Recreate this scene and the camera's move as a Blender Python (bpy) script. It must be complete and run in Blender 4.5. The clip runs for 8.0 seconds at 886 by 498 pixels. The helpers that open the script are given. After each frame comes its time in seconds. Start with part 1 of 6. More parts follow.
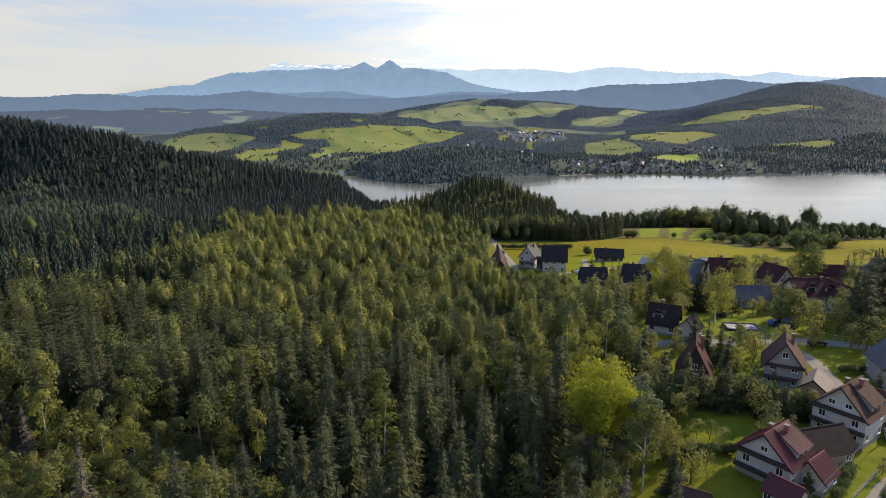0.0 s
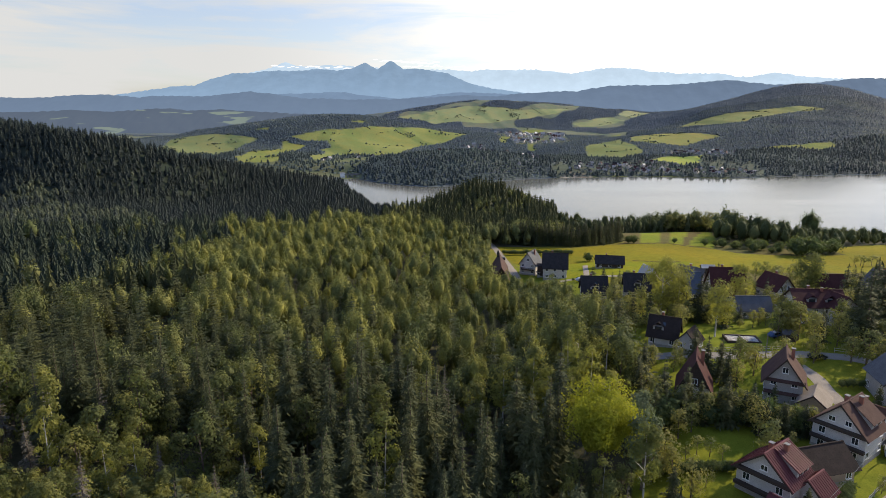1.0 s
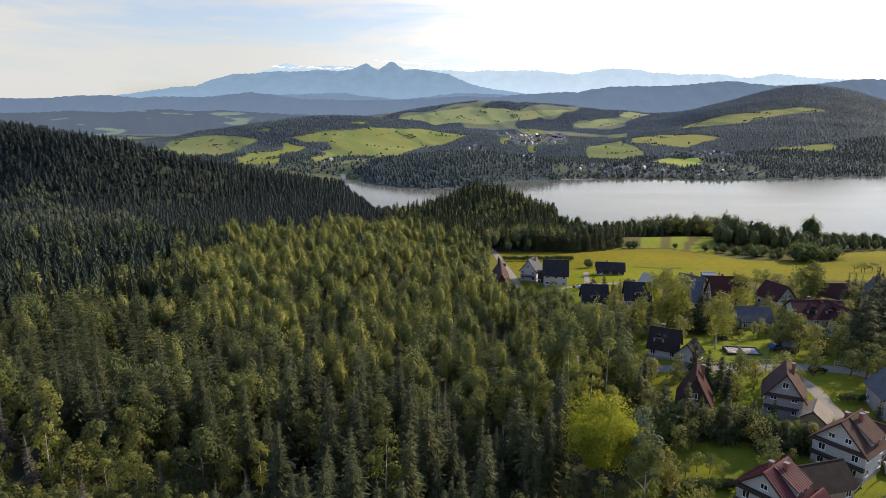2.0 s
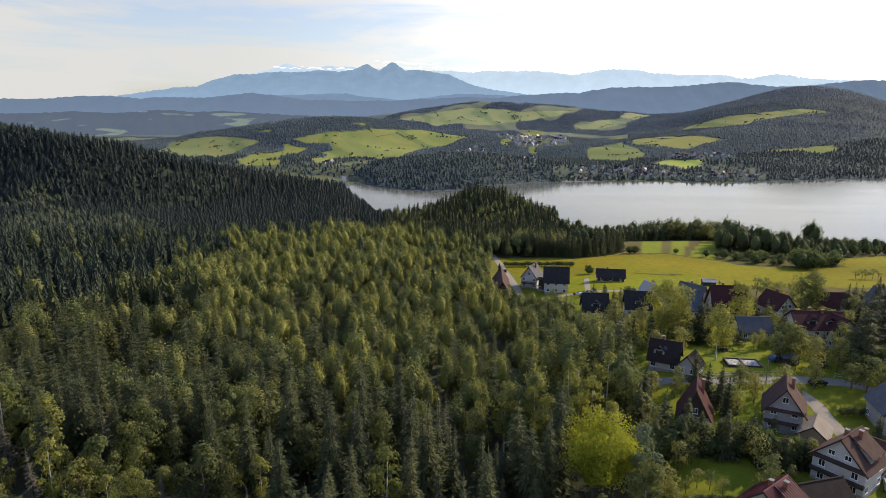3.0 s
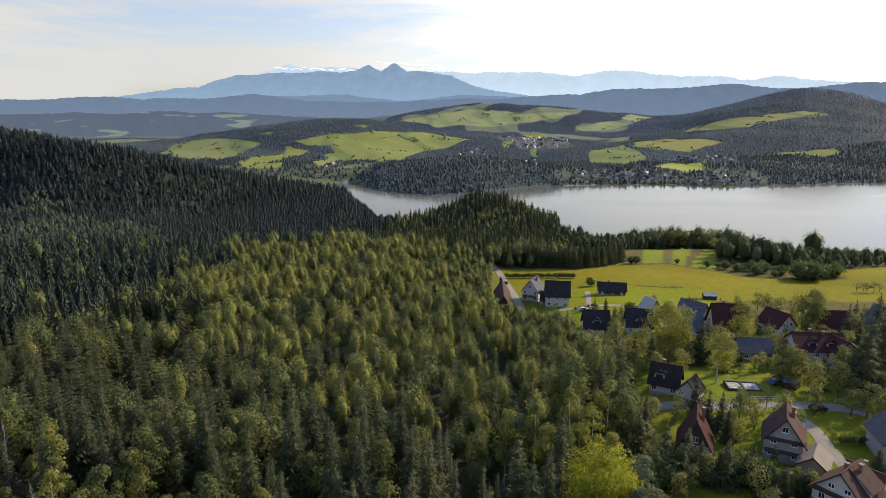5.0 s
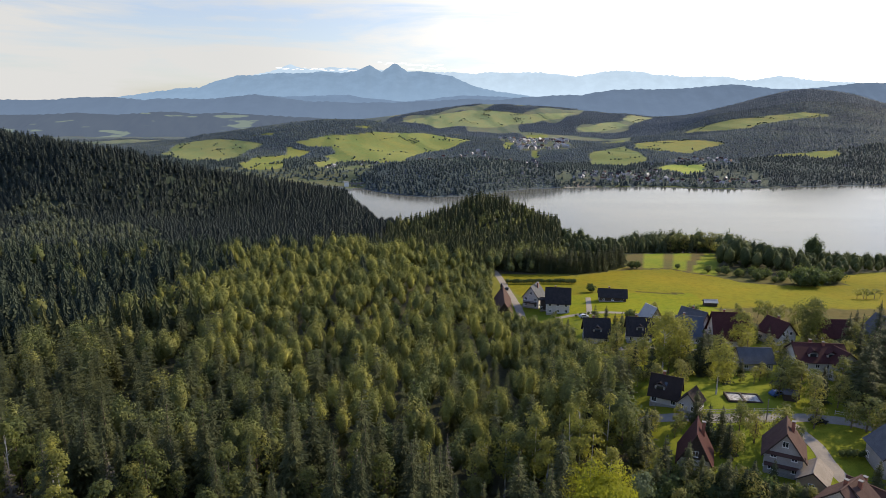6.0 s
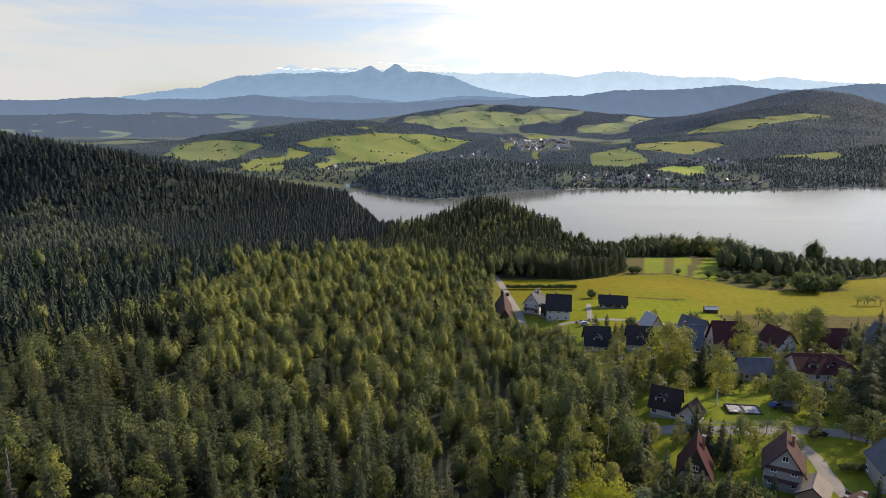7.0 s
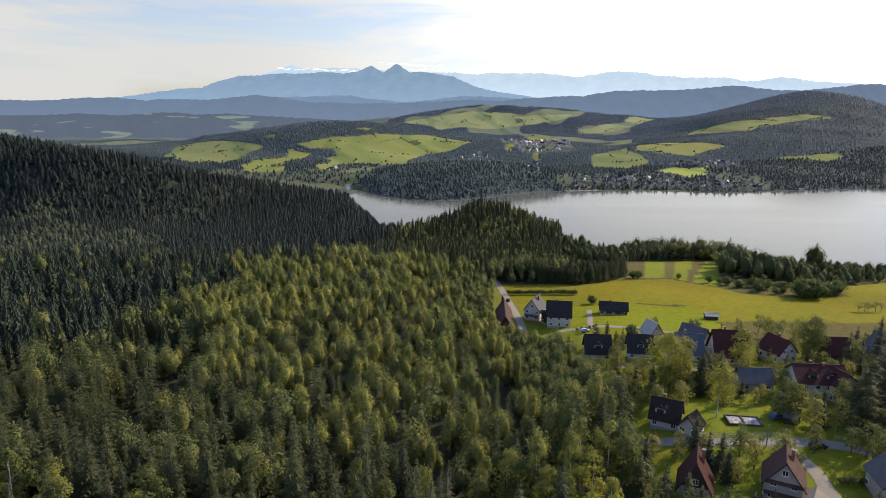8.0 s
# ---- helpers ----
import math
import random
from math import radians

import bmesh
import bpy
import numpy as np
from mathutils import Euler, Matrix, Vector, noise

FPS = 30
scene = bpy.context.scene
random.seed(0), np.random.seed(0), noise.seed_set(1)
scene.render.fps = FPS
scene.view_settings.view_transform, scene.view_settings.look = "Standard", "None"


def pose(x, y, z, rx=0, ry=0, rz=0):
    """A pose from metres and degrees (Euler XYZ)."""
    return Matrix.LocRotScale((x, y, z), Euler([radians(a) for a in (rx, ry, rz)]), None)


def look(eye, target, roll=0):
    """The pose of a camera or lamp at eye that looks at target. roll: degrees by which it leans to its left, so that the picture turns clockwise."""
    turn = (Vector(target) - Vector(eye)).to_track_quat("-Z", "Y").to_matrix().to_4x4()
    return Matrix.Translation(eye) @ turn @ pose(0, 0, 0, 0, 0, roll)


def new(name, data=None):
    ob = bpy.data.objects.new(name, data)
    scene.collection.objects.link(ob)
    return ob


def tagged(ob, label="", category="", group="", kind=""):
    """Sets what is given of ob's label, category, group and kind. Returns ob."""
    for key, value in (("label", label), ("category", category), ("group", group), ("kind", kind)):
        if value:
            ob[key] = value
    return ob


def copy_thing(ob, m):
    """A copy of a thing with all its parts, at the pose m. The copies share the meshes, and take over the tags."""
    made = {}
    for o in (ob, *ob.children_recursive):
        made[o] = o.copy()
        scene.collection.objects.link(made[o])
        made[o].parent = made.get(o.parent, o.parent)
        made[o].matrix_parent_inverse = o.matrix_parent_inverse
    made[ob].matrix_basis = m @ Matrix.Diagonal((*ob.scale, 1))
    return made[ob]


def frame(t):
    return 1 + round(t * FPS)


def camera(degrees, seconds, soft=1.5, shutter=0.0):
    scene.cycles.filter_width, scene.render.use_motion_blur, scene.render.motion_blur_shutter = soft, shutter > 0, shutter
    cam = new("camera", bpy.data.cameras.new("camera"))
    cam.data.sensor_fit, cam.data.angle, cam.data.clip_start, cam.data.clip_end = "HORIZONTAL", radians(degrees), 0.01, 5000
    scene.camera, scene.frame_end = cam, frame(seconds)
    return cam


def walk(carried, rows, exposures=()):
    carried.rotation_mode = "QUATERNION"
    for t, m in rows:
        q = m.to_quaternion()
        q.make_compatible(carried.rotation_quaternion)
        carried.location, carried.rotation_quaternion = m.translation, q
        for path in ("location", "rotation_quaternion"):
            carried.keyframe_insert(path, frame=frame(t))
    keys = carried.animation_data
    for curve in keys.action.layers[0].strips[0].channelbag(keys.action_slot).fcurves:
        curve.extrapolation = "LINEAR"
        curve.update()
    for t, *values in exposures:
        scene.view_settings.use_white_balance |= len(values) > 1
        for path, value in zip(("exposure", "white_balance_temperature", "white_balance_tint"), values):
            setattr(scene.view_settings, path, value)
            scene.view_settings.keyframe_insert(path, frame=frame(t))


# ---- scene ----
cam = camera(69.2, 8.0, soft=0.85)
# seconds, x, y, z in metres (z above the lake), pitch, roll, yaw in degrees: a drone that climbs straight up
ROWS = [
    (0.0, -0.0, 0.0, 120.0, -12.9, -0.0, 0.0),
    (0.5, -0.005, 0.191, 121.494, -12.888, -0.017, 0.037),
    (1.0, -0.011, 0.382, 122.989, -12.877, -0.034, 0.073),
    (1.5, -0.016, 0.573, 124.484, -12.867, -0.051, 0.11),
    (2.0, -0.021, 0.763, 125.981, -12.86, -0.068, 0.146),
    (2.5, -0.027, 0.954, 127.478, -12.853, -0.085, 0.182),
    (3.0, -0.032, 1.145, 128.976, -12.848, -0.102, 0.219),
    (3.5, -0.037, 1.336, 130.474, -12.845, -0.12, 0.255),
    (4.0, -0.043, 1.527, 131.974, -12.843, -0.137, 0.291),
    (4.5, -0.048, 1.718, 133.474, -12.843, -0.154, 0.327),
    (5.0, -0.053, 1.908, 134.976, -12.844, -0.171, 0.363),
    (5.5, -0.059, 2.099, 136.478, -12.847, -0.188, 0.399),
    (6.0, -0.064, 2.29, 137.981, -12.851, -0.205, 0.435),
    (6.5, -0.069, 2.481, 139.484, -12.857, -0.222, 0.471),
    (7.0, -0.075, 2.672, 140.989, -12.864, -0.239, 0.507),
    (7.5, -0.08, 2.863, 142.494, -12.873, -0.256, 0.542),
    (8.0, -0.085, 3.053, 144.0, -12.883, -0.273, 0.578),
]
walk(cam, [(t, pose(x, y, z, 90 + pitch, roll, yaw)) for t, x, y, z, pitch, roll, yaw in ROWS])

# ---------------- light ----------------
SUN_AZ, SUN_EL = 56.0, 29.0   # degrees to the right of straight ahead, and above the horizon
scene.view_settings.exposure = 0.35
world = bpy.data.worlds.new("world")
scene.world = world
world.use_nodes = True
wt = world.node_tree
wt.nodes.clear()


def wnode(kind, **values):
    n = wt.nodes.new(kind)
    for k, v in values.items():
        n.inputs[k.replace("_", " ")].default_value = v
    return n


w_out = wnode("ShaderNodeOutputWorld")
w_bg = wnode("ShaderNodeBackground", Strength=0.134)
w_sky = wt.nodes.new("ShaderNodeTexSky")
w_sky.sky_type = "NISHITA"
w_sky.sun_disc = False
w_sky.sun_elevation, w_sky.sun_rotation = radians(SUN_EL), radians(SUN_AZ)
w_sky.air_density, w_sky.dust_density, w_sky.ozone_density = 1.0, 0.6, 1.0
w_co = wt.nodes.new("ShaderNodeTexCoord")
w_map = wt.nodes.new("ShaderNodeMapping")
w_map.inputs["Scale"].default_value = (1.3, 1.3, 10.0)
w_map.inputs["Location"].default_value = (0.35, 0.1, 0.0)
w_map.inputs["Rotation"].default_value = (0.05, 0.10, 0.0)
w_n = wnode("ShaderNodeTexNoise", Scale=2.2, Detail=8.0, Roughness=0.58, Distortion=0.35)
w_ramp = wt.nodes.new("ShaderNodeValToRGB")
w_ramp.color_ramp.elements[0].position, w_ramp.color_ramp.elements[0].color = 0.38, (0.34, 0.34, 0.34, 1)
w_ramp.color_ramp.elements[1].position, w_ramp.color_ramp.elements[1].color = 0.53, (0.97, 0.97, 0.97, 1)
w_mix = wt.nodes.new("ShaderNodeMix")
w_mix.data_type = "RGBA"
wt.links.new(w_co.outputs["Generated"], w_map.inputs["Vector"])
wt.links.new(w_map.outputs["Vector"], w_n.inputs["Vector"])
wt.links.new(w_n.outputs["Fac"], w_ramp.inputs["Fac"])
# thin cloud and haze lie thick over the horizon and thin out towards the zenith
w_sep = wt.nodes.new("ShaderNodeSeparateXYZ")
w_high = wt.nodes.new("ShaderNodeMapRange")
for k, v in (("From Min", 0.17), ("From Max", 0.45), ("To Min", 1.0), ("To Max", 0.10)):
    w_high.inputs[k].default_value = v
w_mul = wt.nodes.new("ShaderNodeMath")
w_mul.operation = "MULTIPLY"
wt.links.new(w_co.outputs["Generated"], w_sep.inputs["Vector"])
wt.links.new(w_sep.outputs["Z"], w_high.inputs["Value"])
wt.links.new(w_ramp.outputs["Color"], w_mul.inputs[0])
wt.links.new(w_high.outputs["Result"], w_mul.inputs[1])
wt.links.new(w_mul.outputs["Value"], w_mix.inputs[0])
w_clear = wt.nodes.new("ShaderNodeVectorMath")
w_clear.operation = "MULTIPLY"
w_clear.inputs[1].default_value = (1.12, 1.18, 1.46)
w_deep = wt.nodes.new("ShaderNodeMapRange")
for k, v in (("From Min", 0.12), ("From Max", 0.42), ("To Min", 0.66), ("To Max", 1.25)):
    w_deep.inputs[k].default_value = v
w_tone = wt.nodes.new("ShaderNodeVectorMath")
w_tone.operation = "SCALE"
wt.links.new(w_sep.outputs["Z"], w_deep.inputs["Value"])
wt.links.new(w_sky.outputs["Color"], w_clear.inputs[0])
wt.links.new(w_clear.outputs["Vector"], w_tone.inputs[0])
wt.links.new(w_deep.outputs["Result"], w_tone.inputs["Scale"])
wt.links.new(w_tone.outputs["Vector"], w_mix.inputs[6])
# brighter towards the sun
w_dot = wt.nodes.new("ShaderNodeVectorMath")
w_dot.operation = "DOT_PRODUCT"
w_dot.inputs[1].default_value = (math.sin(radians(SUN_AZ)), math.cos(radians(SUN_AZ)), 0.0)
w_glow = wt.nodes.new("ShaderNodeMapRange")
w_glow.interpolation_type = "SMOOTHSTEP"
for k, v in (("From Min", 0.25), ("From Max", 1.05), ("To Min", 0.49), ("To Max", 1.1)):
    w_glow.inputs[k].default_value = v
w_lit = wt.nodes.new("ShaderNodeVectorMath")
w_lit.operation = "SCALE"
w_lit.inputs[0].default_value = (9.0, 8.9, 8.65)
wt.links.new(w_co.outputs["Generated"], w_dot.inputs[0])
wt.links.new(w_dot.outputs["Value"], w_glow.inputs["Value"])
wt.links.new(w_glow.outputs["Result"], w_lit.inputs["Scale"])
wt.links.new(w_lit.outputs["Vector"], w_mix.inputs[7])
wt.links.new(w_mix.outputs[2], w_bg.inputs["Color"])
wt.links.new(w_bg.outputs["Background"], w_out.inputs["Surface"])

sun = new("sun", bpy.data.lights.new("sun", "SUN"))
sun.data.energy, sun.data.angle, sun.data.color = 5.0, radians(0.6), (1.0, 0.85, 0.60)
az, el = radians(SUN_AZ), radians(SUN_EL)
sun.matrix_world = look((math.sin(az) * math.cos(el) * 500, math.cos(az) * math.cos(el) * 500, math.sin(el) * 500 + 60), (0, 0, 60))


# ---------------- materials ----------------
def lin(r, g, b):
    return (r, g, b, 1.0)


def material(name):
    m = bpy.data.materials.new(name)
    m.use_nodes = True
    return m, m.node_tree, m.node_tree.nodes["Principled BSDF"]


def noise_node(nt, scale, detail=4.0, rough=0.6, stretch=(1, 1, 1), coords="Object"):
    co, mp, nz = nt.nodes.new("ShaderNodeTexCoord"), nt.nodes.new("ShaderNodeMapping"), nt.nodes.new("ShaderNodeTexNoise")
    mp.inputs["Scale"].default_value = stretch
    nz.inputs["Scale"].default_value, nz.inputs["Detail"].default_value, nz.inputs["Roughness"].default_value = scale, detail, rough
    nt.links.new(co.outputs[coords], mp.inputs["Vector"])
    nt.links.new(mp.outputs["Vector"], nz.inputs["Vector"])
    return nz


def mix_node(nt, fac, a, b, blend="MIX"):
    mx = nt.nodes.new("ShaderNodeMix")
    mx.data_type, mx.blend_type = "RGBA", blend
    for sock, v in ((mx.inputs[0], fac), (mx.inputs[6], a), (mx.inputs[7], b)):
        if isinstance(v, (tuple, float, int)):
            sock.default_value = v
        else:
            nt.links.new(v, sock)
    return mx.outputs[2]


def contrast(nt, value, lo, hi):
    r = nt.nodes.new("ShaderNodeMapRange")
    r.inputs["From Min"].default_value, r.inputs["From Max"].default_value = lo, hi
    nt.links.new(value, r.inputs["Value"])
    return r.outputs["Result"]


def bump_on(nt, bsdf, value, strength, distance):
    b = nt.nodes.new("ShaderNodeBump")
    b.inputs["Strength"].default_value, b.inputs["Distance"].default_value = strength, distance
    nt.links.new(value, b.inputs["Height"])
    nt.links.new(b.outputs["Normal"], bsdf.inputs["Normal"])


def surface(name, c1, c2, scale, rough=0.8, fine=0.0, bumps=0.3, dist=0.02, metal=0.0, stretch=(1, 1, 1), c3=None, spec=0.22):
    """A plain building or ground material: two colours in large patches, a third in fine grain, with relief."""
    m, nt, bs = material(name)
    big = noise_node(nt, scale, 5, 0.65, stretch)
    col = mix_node(nt, contrast(nt, big.outputs["Fac"], 0.32, 0.68), lin(*c1), lin(*c2))
    small = noise_node(nt, scale * 9 if not fine else fine, 4, 0.7)
    dark = tuple(v * 0.55 for v in (c3 or c1))
    col = mix_node(nt, contrast(nt, small.outputs["Fac"], 0.50, 0.80), col, lin(*(c3 or dark)))
    nt.links.new(col, bs.inputs["Base Color"])
    bs.inputs["Roughness"].default_value, bs.inputs["Metallic"].default_value = rough, metal
    bs.inputs["Specular IOR Level"].default_value = spec
    bump_on(nt, bs, small.outputs["Fac"], bumps, dist)
    return m


def foliage(name, c1, c2, c3, through_light=0.4, joined=False, sheen=0.0, grainy=True):
    """Leaves or needles: colour differs from tree to tree and from spray to spray, and light comes through."""
    m, nt, bs = material(name)
    if joined:
        at = nt.nodes.new("ShaderNodeAttribute")
        at.attribute_name = "tint"
        tree_value = at.outputs["Fac"]
    else:
        tree_value = nt.nodes.new("ShaderNodeObjectInfo").outputs["Random"]
    isl = nt.nodes.new("ShaderNodeNewGeometry").outputs["Random Per Island"]
    col = mix_node(nt, tree_value, lin(*c1), lin(*c2))
    col = mix_node(nt, contrast(nt, isl, 0.40, 1.9), col, lin(*c3))
    grain = noise_node(nt, 1.3 if grainy else 0.05, 4, 0.72)
    col = mix_node(nt, 1.0, col, mix_node(nt, contrast(nt, grain.outputs["Fac"], 0.34, 0.66), lin(0.70, 0.72, 0.74), lin(1.18, 1.16, 1.10)), "MULTIPLY")
    if grainy:
        bump_on(nt, bs, grain.outputs["Fac"], 0.35, 0.3)
    out = nt.nodes["Material Output"]
    tr, mx = nt.nodes.new("ShaderNodeBsdfTranslucent"), nt.nodes.new("ShaderNodeMixShader")
    warm = mix_node(nt, 1.0, col, lin(1.24, 1.28, 0.76), "MULTIPLY")
    nt.links.new(warm, tr.inputs["Color"])
    nt.links.new(col, bs.inputs["Base Color"])
    bs.inputs["Roughness"].default_value = 0.62
    bs.inputs["Specular IOR Level"].default_value = 0.05
    bs.inputs["Sheen Weight"].default_value, bs.inputs["Sheen Roughness"].default_value = sheen, 0.6
    bs.inputs["Sheen Tint"].default_value = lin(0.75, 0.86, 1.0)
    mx.inputs[0].default_value = through_light
    nt.links.new(bs.outputs["BSDF"], mx.inputs[1])
    nt.links.new(tr.outputs["BSDF"], mx.inputs[2])
    nt.links.new(mx.outputs["Shader"], out.inputs["Surface"])
    return m


SPRUCE = ((0.060, 0.070, 0.036), (0.112, 0.116, 0.050), (0.045, 0.052, 0.031))
BIRCH = ((0.134, 0.149, 0.056), (0.318, 0.298, 0.080), (0.088, 0.100, 0.047))
BROAD = ((0.112, 0.130, 0.054), (0.232, 0.226, 0.074), (0.068, 0.081, 0.042))
m_spruce, m_spruce_j = foliage("spruce_needles", *SPRUCE, 0.30), foliage("spruce_needles_wood", *SPRUCE, 0.38, True)
m_birch, m_birch_j = foliage("birch_leaves", *BIRCH, 0.52), foliage("birch_leaves_wood", *BIRCH, 0.24, True)
m_broad, m_broad_j = foliage("broad_leaves", *BROAD, 0.5), foliage("broad_leaves_wood", *BROAD, 0.24, True)
m_garden = foliage("garden_leaves", (0.146, 0.160, 0.066), (0.285, 0.258, 0.090), (0.096, 0.110, 0.052), 0.46)
m_bush = foliage("bush_leaves", (0.080, 0.108, 0.046), (0.135, 0.155, 0.060), (0.058, 0.076, 0.038), 0.4)
m_yellow = foliage("yellowing_leaves", (0.31, 0.31, 0.036), (0.35, 0.34, 0.040), (0.20, 0.22, 0.034), 0.45)
m_silver = foliage("silvery_leaves", (0.13, 0.16, 0.09), (0.17, 0.19, 0.11), (0.07, 0.09, 0.045), 0.35)
m_dead = foliage("bare_twigs", (0.085, 0.075, 0.058), (0.12, 0.105, 0.08), (0.06, 0.052, 0.042), 0.1)
# woods across the lake: distance haze mixed into the leaf colours, stronger farther back
m_far_j = foliage("far_woodland_hazy", (0.094, 0.122, 0.150), (0.172, 0.205, 0.222), (0.106, 0.134, 0.162), 0.5, True, 0.0, False)
m_shore_j = foliage("shore_woodland_hazy", (0.066, 0.088, 0.092), (0.128, 0.154, 0.142), (0.072, 0.092, 0.096), 0.5, True, 0.0, False)
m_back_j = foliage("back_woodland_hazy", (0.138, 0.170, 0.222), (0.176, 0.208, 0.250), (0.128, 0.158, 0.208), 0.55, True, 0.0, False)
m_far_leaf_j = foliage("far_leaves_hazy", (0.115, 0.142, 0.140), (0.170, 0.195, 0.165), (0.096, 0.120, 0.124), 0.5, True, 0.0, False)
m_valley_j = foliage("valley_leaves", (0.082, 0.096, 0.070), (0.150, 0.162, 0.110), (0.062, 0.075, 0.055), 0.3, True)
m_belt_j = foliage("belt_leaves", (0.064, 0.082, 0.038), (0.120, 0.130, 0.050), (0.048, 0.060, 0.032), 0.22, True)
# spruce needles again, with shade and some blue haze mixed into the colour
m_dim_spruce_j = foliage("dim_spruce_needles", (0.041, 0.054, 0.042), (0.077, 0.095, 0.063), (0.036, 0.047, 0.038), 0.36, True)
# darker copy of the spruce needles: the backlit slope's shade in the colour
m_hill_shaded_j = foliage("hillside_needles_shaded", (0.031, 0.040, 0.038), (0.052, 0.064, 0.054), (0.027, 0.035, 0.034), 0.26, True)
m_bark = surface("spruce_bark", (0.10, 0.075, 0.055), (0.16, 0.12, 0.09), 3, 0.9, 20)
m_birch_bark = surface("birch_bark", (0.50, 0.47, 0.42), (0.36, 0.33, 0.29), 4, 0.8, 14)

# ---------------- terrain: heights in metres above the lake ----------------
def step(v):
    v = np.clip(v, 0.0, 1.0)
    return v * v * (3 - 2 * v)


def soft(y, ys, zs, w):
    return sum(np.interp(y + d * w, ys, zs) for d in (-1, -0.5, 0, 0.5, 1)) / 5


def bump(x, y, cx, cy, rx, ry, h):
    return h * np.exp(-((x - cx) / rx) ** 2 - ((y - cy) / ry) ** 2)


def waves(x, y, size, seed):
    a = seed * 1.7
    return (np.sin(x / size + a) * np.cos(y / size * 1.13 + a * 2) + np.sin((x * 0.6 + y * 0.8) / size * 1.9 + a * 3) * 0.5
            + np.sin((x * 0.9 - y * 0.5) / size * 3.7 + a) * 0.25)


def shore(x):
    """How far ahead the far bank of the lake lies."""
    return soft(x, [-400, -173, -132, -90, -20, 40, 86, 136, 225, 354, 465, 596, 775, 1500],
                [1180, 1100, 1041, 988, 950, 974, 1018, 1057, 1080, 1096, 1066, 1096, 1132, 1250], 12)


def wood_edge(y):
    """The line between the wood and the village gardens."""
    return soft(y, [0, 80, 92, 110, 165, 225, 250, 264, 316, 350, 356, 366, 384, 394, 470], [26, 28, 31, 37, 50, 48, 40, 21, 23, 26, 70, 88, 103, 111, 121], 3)


def tip_line(y):
    """Where the wooded hill ends along the inlet of the lake."""
    return np.interp(y, [660, 691, 761, 823, 930, 1000], [-58, -68, -91, -112, -152, -176])


def height(x, y):
    x, y = np.asarray(x, float), np.asarray(y, float)
    village = soft(y, [-300, 90, 150, 200, 292, 375, 444, 490, 530, 580, 640, 800], [66, 61, 64.5, 58.5, 47.5, 40, 32, 25, 15, 4, -4, -14], 15)
    wood = soft(y, [-300, 50, 80, 130, 200, 360, 425, 480, 540, 640, 720, 800], [60, 57, 54, 50, 46, 44, 37, 24, 11, 5, -5, -14], 20)
    side = step((x - 0.2 * y + 22) / 50)
    z = wood + (village - wood) * side
    z = z - 6 * step((-x - 90) / 120) * step((480 - y) / 200)
    z = z + bump(x, y, 44, 688, np.where(x < 44, 50, 58), 58, 29) + bump(x, y, -45, 655, 80, 45, 6) + bump(x, y, -140, 720, 70, 70, 8)
    z = z - 24 * step((x - 205) / 150) * step((y - 385) / 120)
    z = z + bump(x, y, -340, 560, 180, 75, 15)
    # the wooded hill on the near side of the lake
    crest = soft(x, [-1500, -500, -400, -319, -263, -190, -126, -60], [900, 735, 708, 766, 880, 912, 923, 930], 20)
    top = soft(x, [-1500, -700, -500, -383, -319, -263, -190, -126, -60], [133, 109, 96, 82, 57, 29, 13, 3, -8], 15)
    fall = np.where(y < crest, 95.0, 120.0)
    hill = np.exp(-((y - crest) / fall) ** 2)
    spur = waves(x, y, 52, 3) * 6 + waves(x, y, 27, 8) * 2
    z = z + (np.maximum(top + spur * step((-x - 230) / 90) * step((crest - y + 10) / 60), z) - z) * hill
    z = np.where((x < -150) & (y > 640), np.maximum(z, 3 * step((-x - 150) / 60)), z)
    # its low wooded tip along the water
    tip = tip_line(y)
    z = z - 25 * step((x - tip - 12) / 18) * step((y - 742) / 16) * step((-10 - x) / 20) * step((1010 - y) / 30)
    z = np.where((y > 650) & (y < 955) & (x < 0), np.maximum(z, -2 + 6.5 * step((tip + 14 - x) / 34) - 30 * step((y - 925) / 60)), z)
    # the far bank and its hills
    d = y - shore(x)
    land = 3 * step((d + 4) / 25) + 5 * step(d / 250) - 14 * step((-d) / 60)
    ridge = soft(x, [-960, -820, -735, -619, -535, -436, -337, -255, -157, -91, -42, 40, 106, 205, 350, 500], [0, 10, 30, 45, 58, 73, 82, 76, 62, 48, 39, 33, 27, 21, 12, 0], 25)
    far = land + step((d + 2) / 70) * (ridge * np.exp(-((y - 1930) / 235.0) ** 2) + bump(x, y, 40, 1165, 190, 130, 30) + bump(x, y, 1355, 2420, np.where(x < 1355, 345, 520), 350, 138)
           + bump(x, y, 1020, 2120, np.where(x < 1020, 300, 450), 480, 78) + bump(x, y, 650, 1720, 280, 220, 28) + bump(x, y, 260, 2880, 720, 380, 122) + bump(x, y, 872, 2200, 80, 150, 17)
           + bump(x, y, 1500, 1500, 500, 300, 60) - bump(x, y, 1500, 1000, 900, 250, 14))
    far = far + step((d - 120) / 300) * (waves(x, y, 95, 2) * 2.5 + np.minimum(waves(x, y, 47, 6), 0.4) * 1.6)
    z = np.where(y > 640, np.maximum(z, far), z)
    near = step((900 - y) / 200)
    return z + near * (waves(x, y, 23, 1) * 0.35 + waves(x, y, 61, 4) * 0.6)


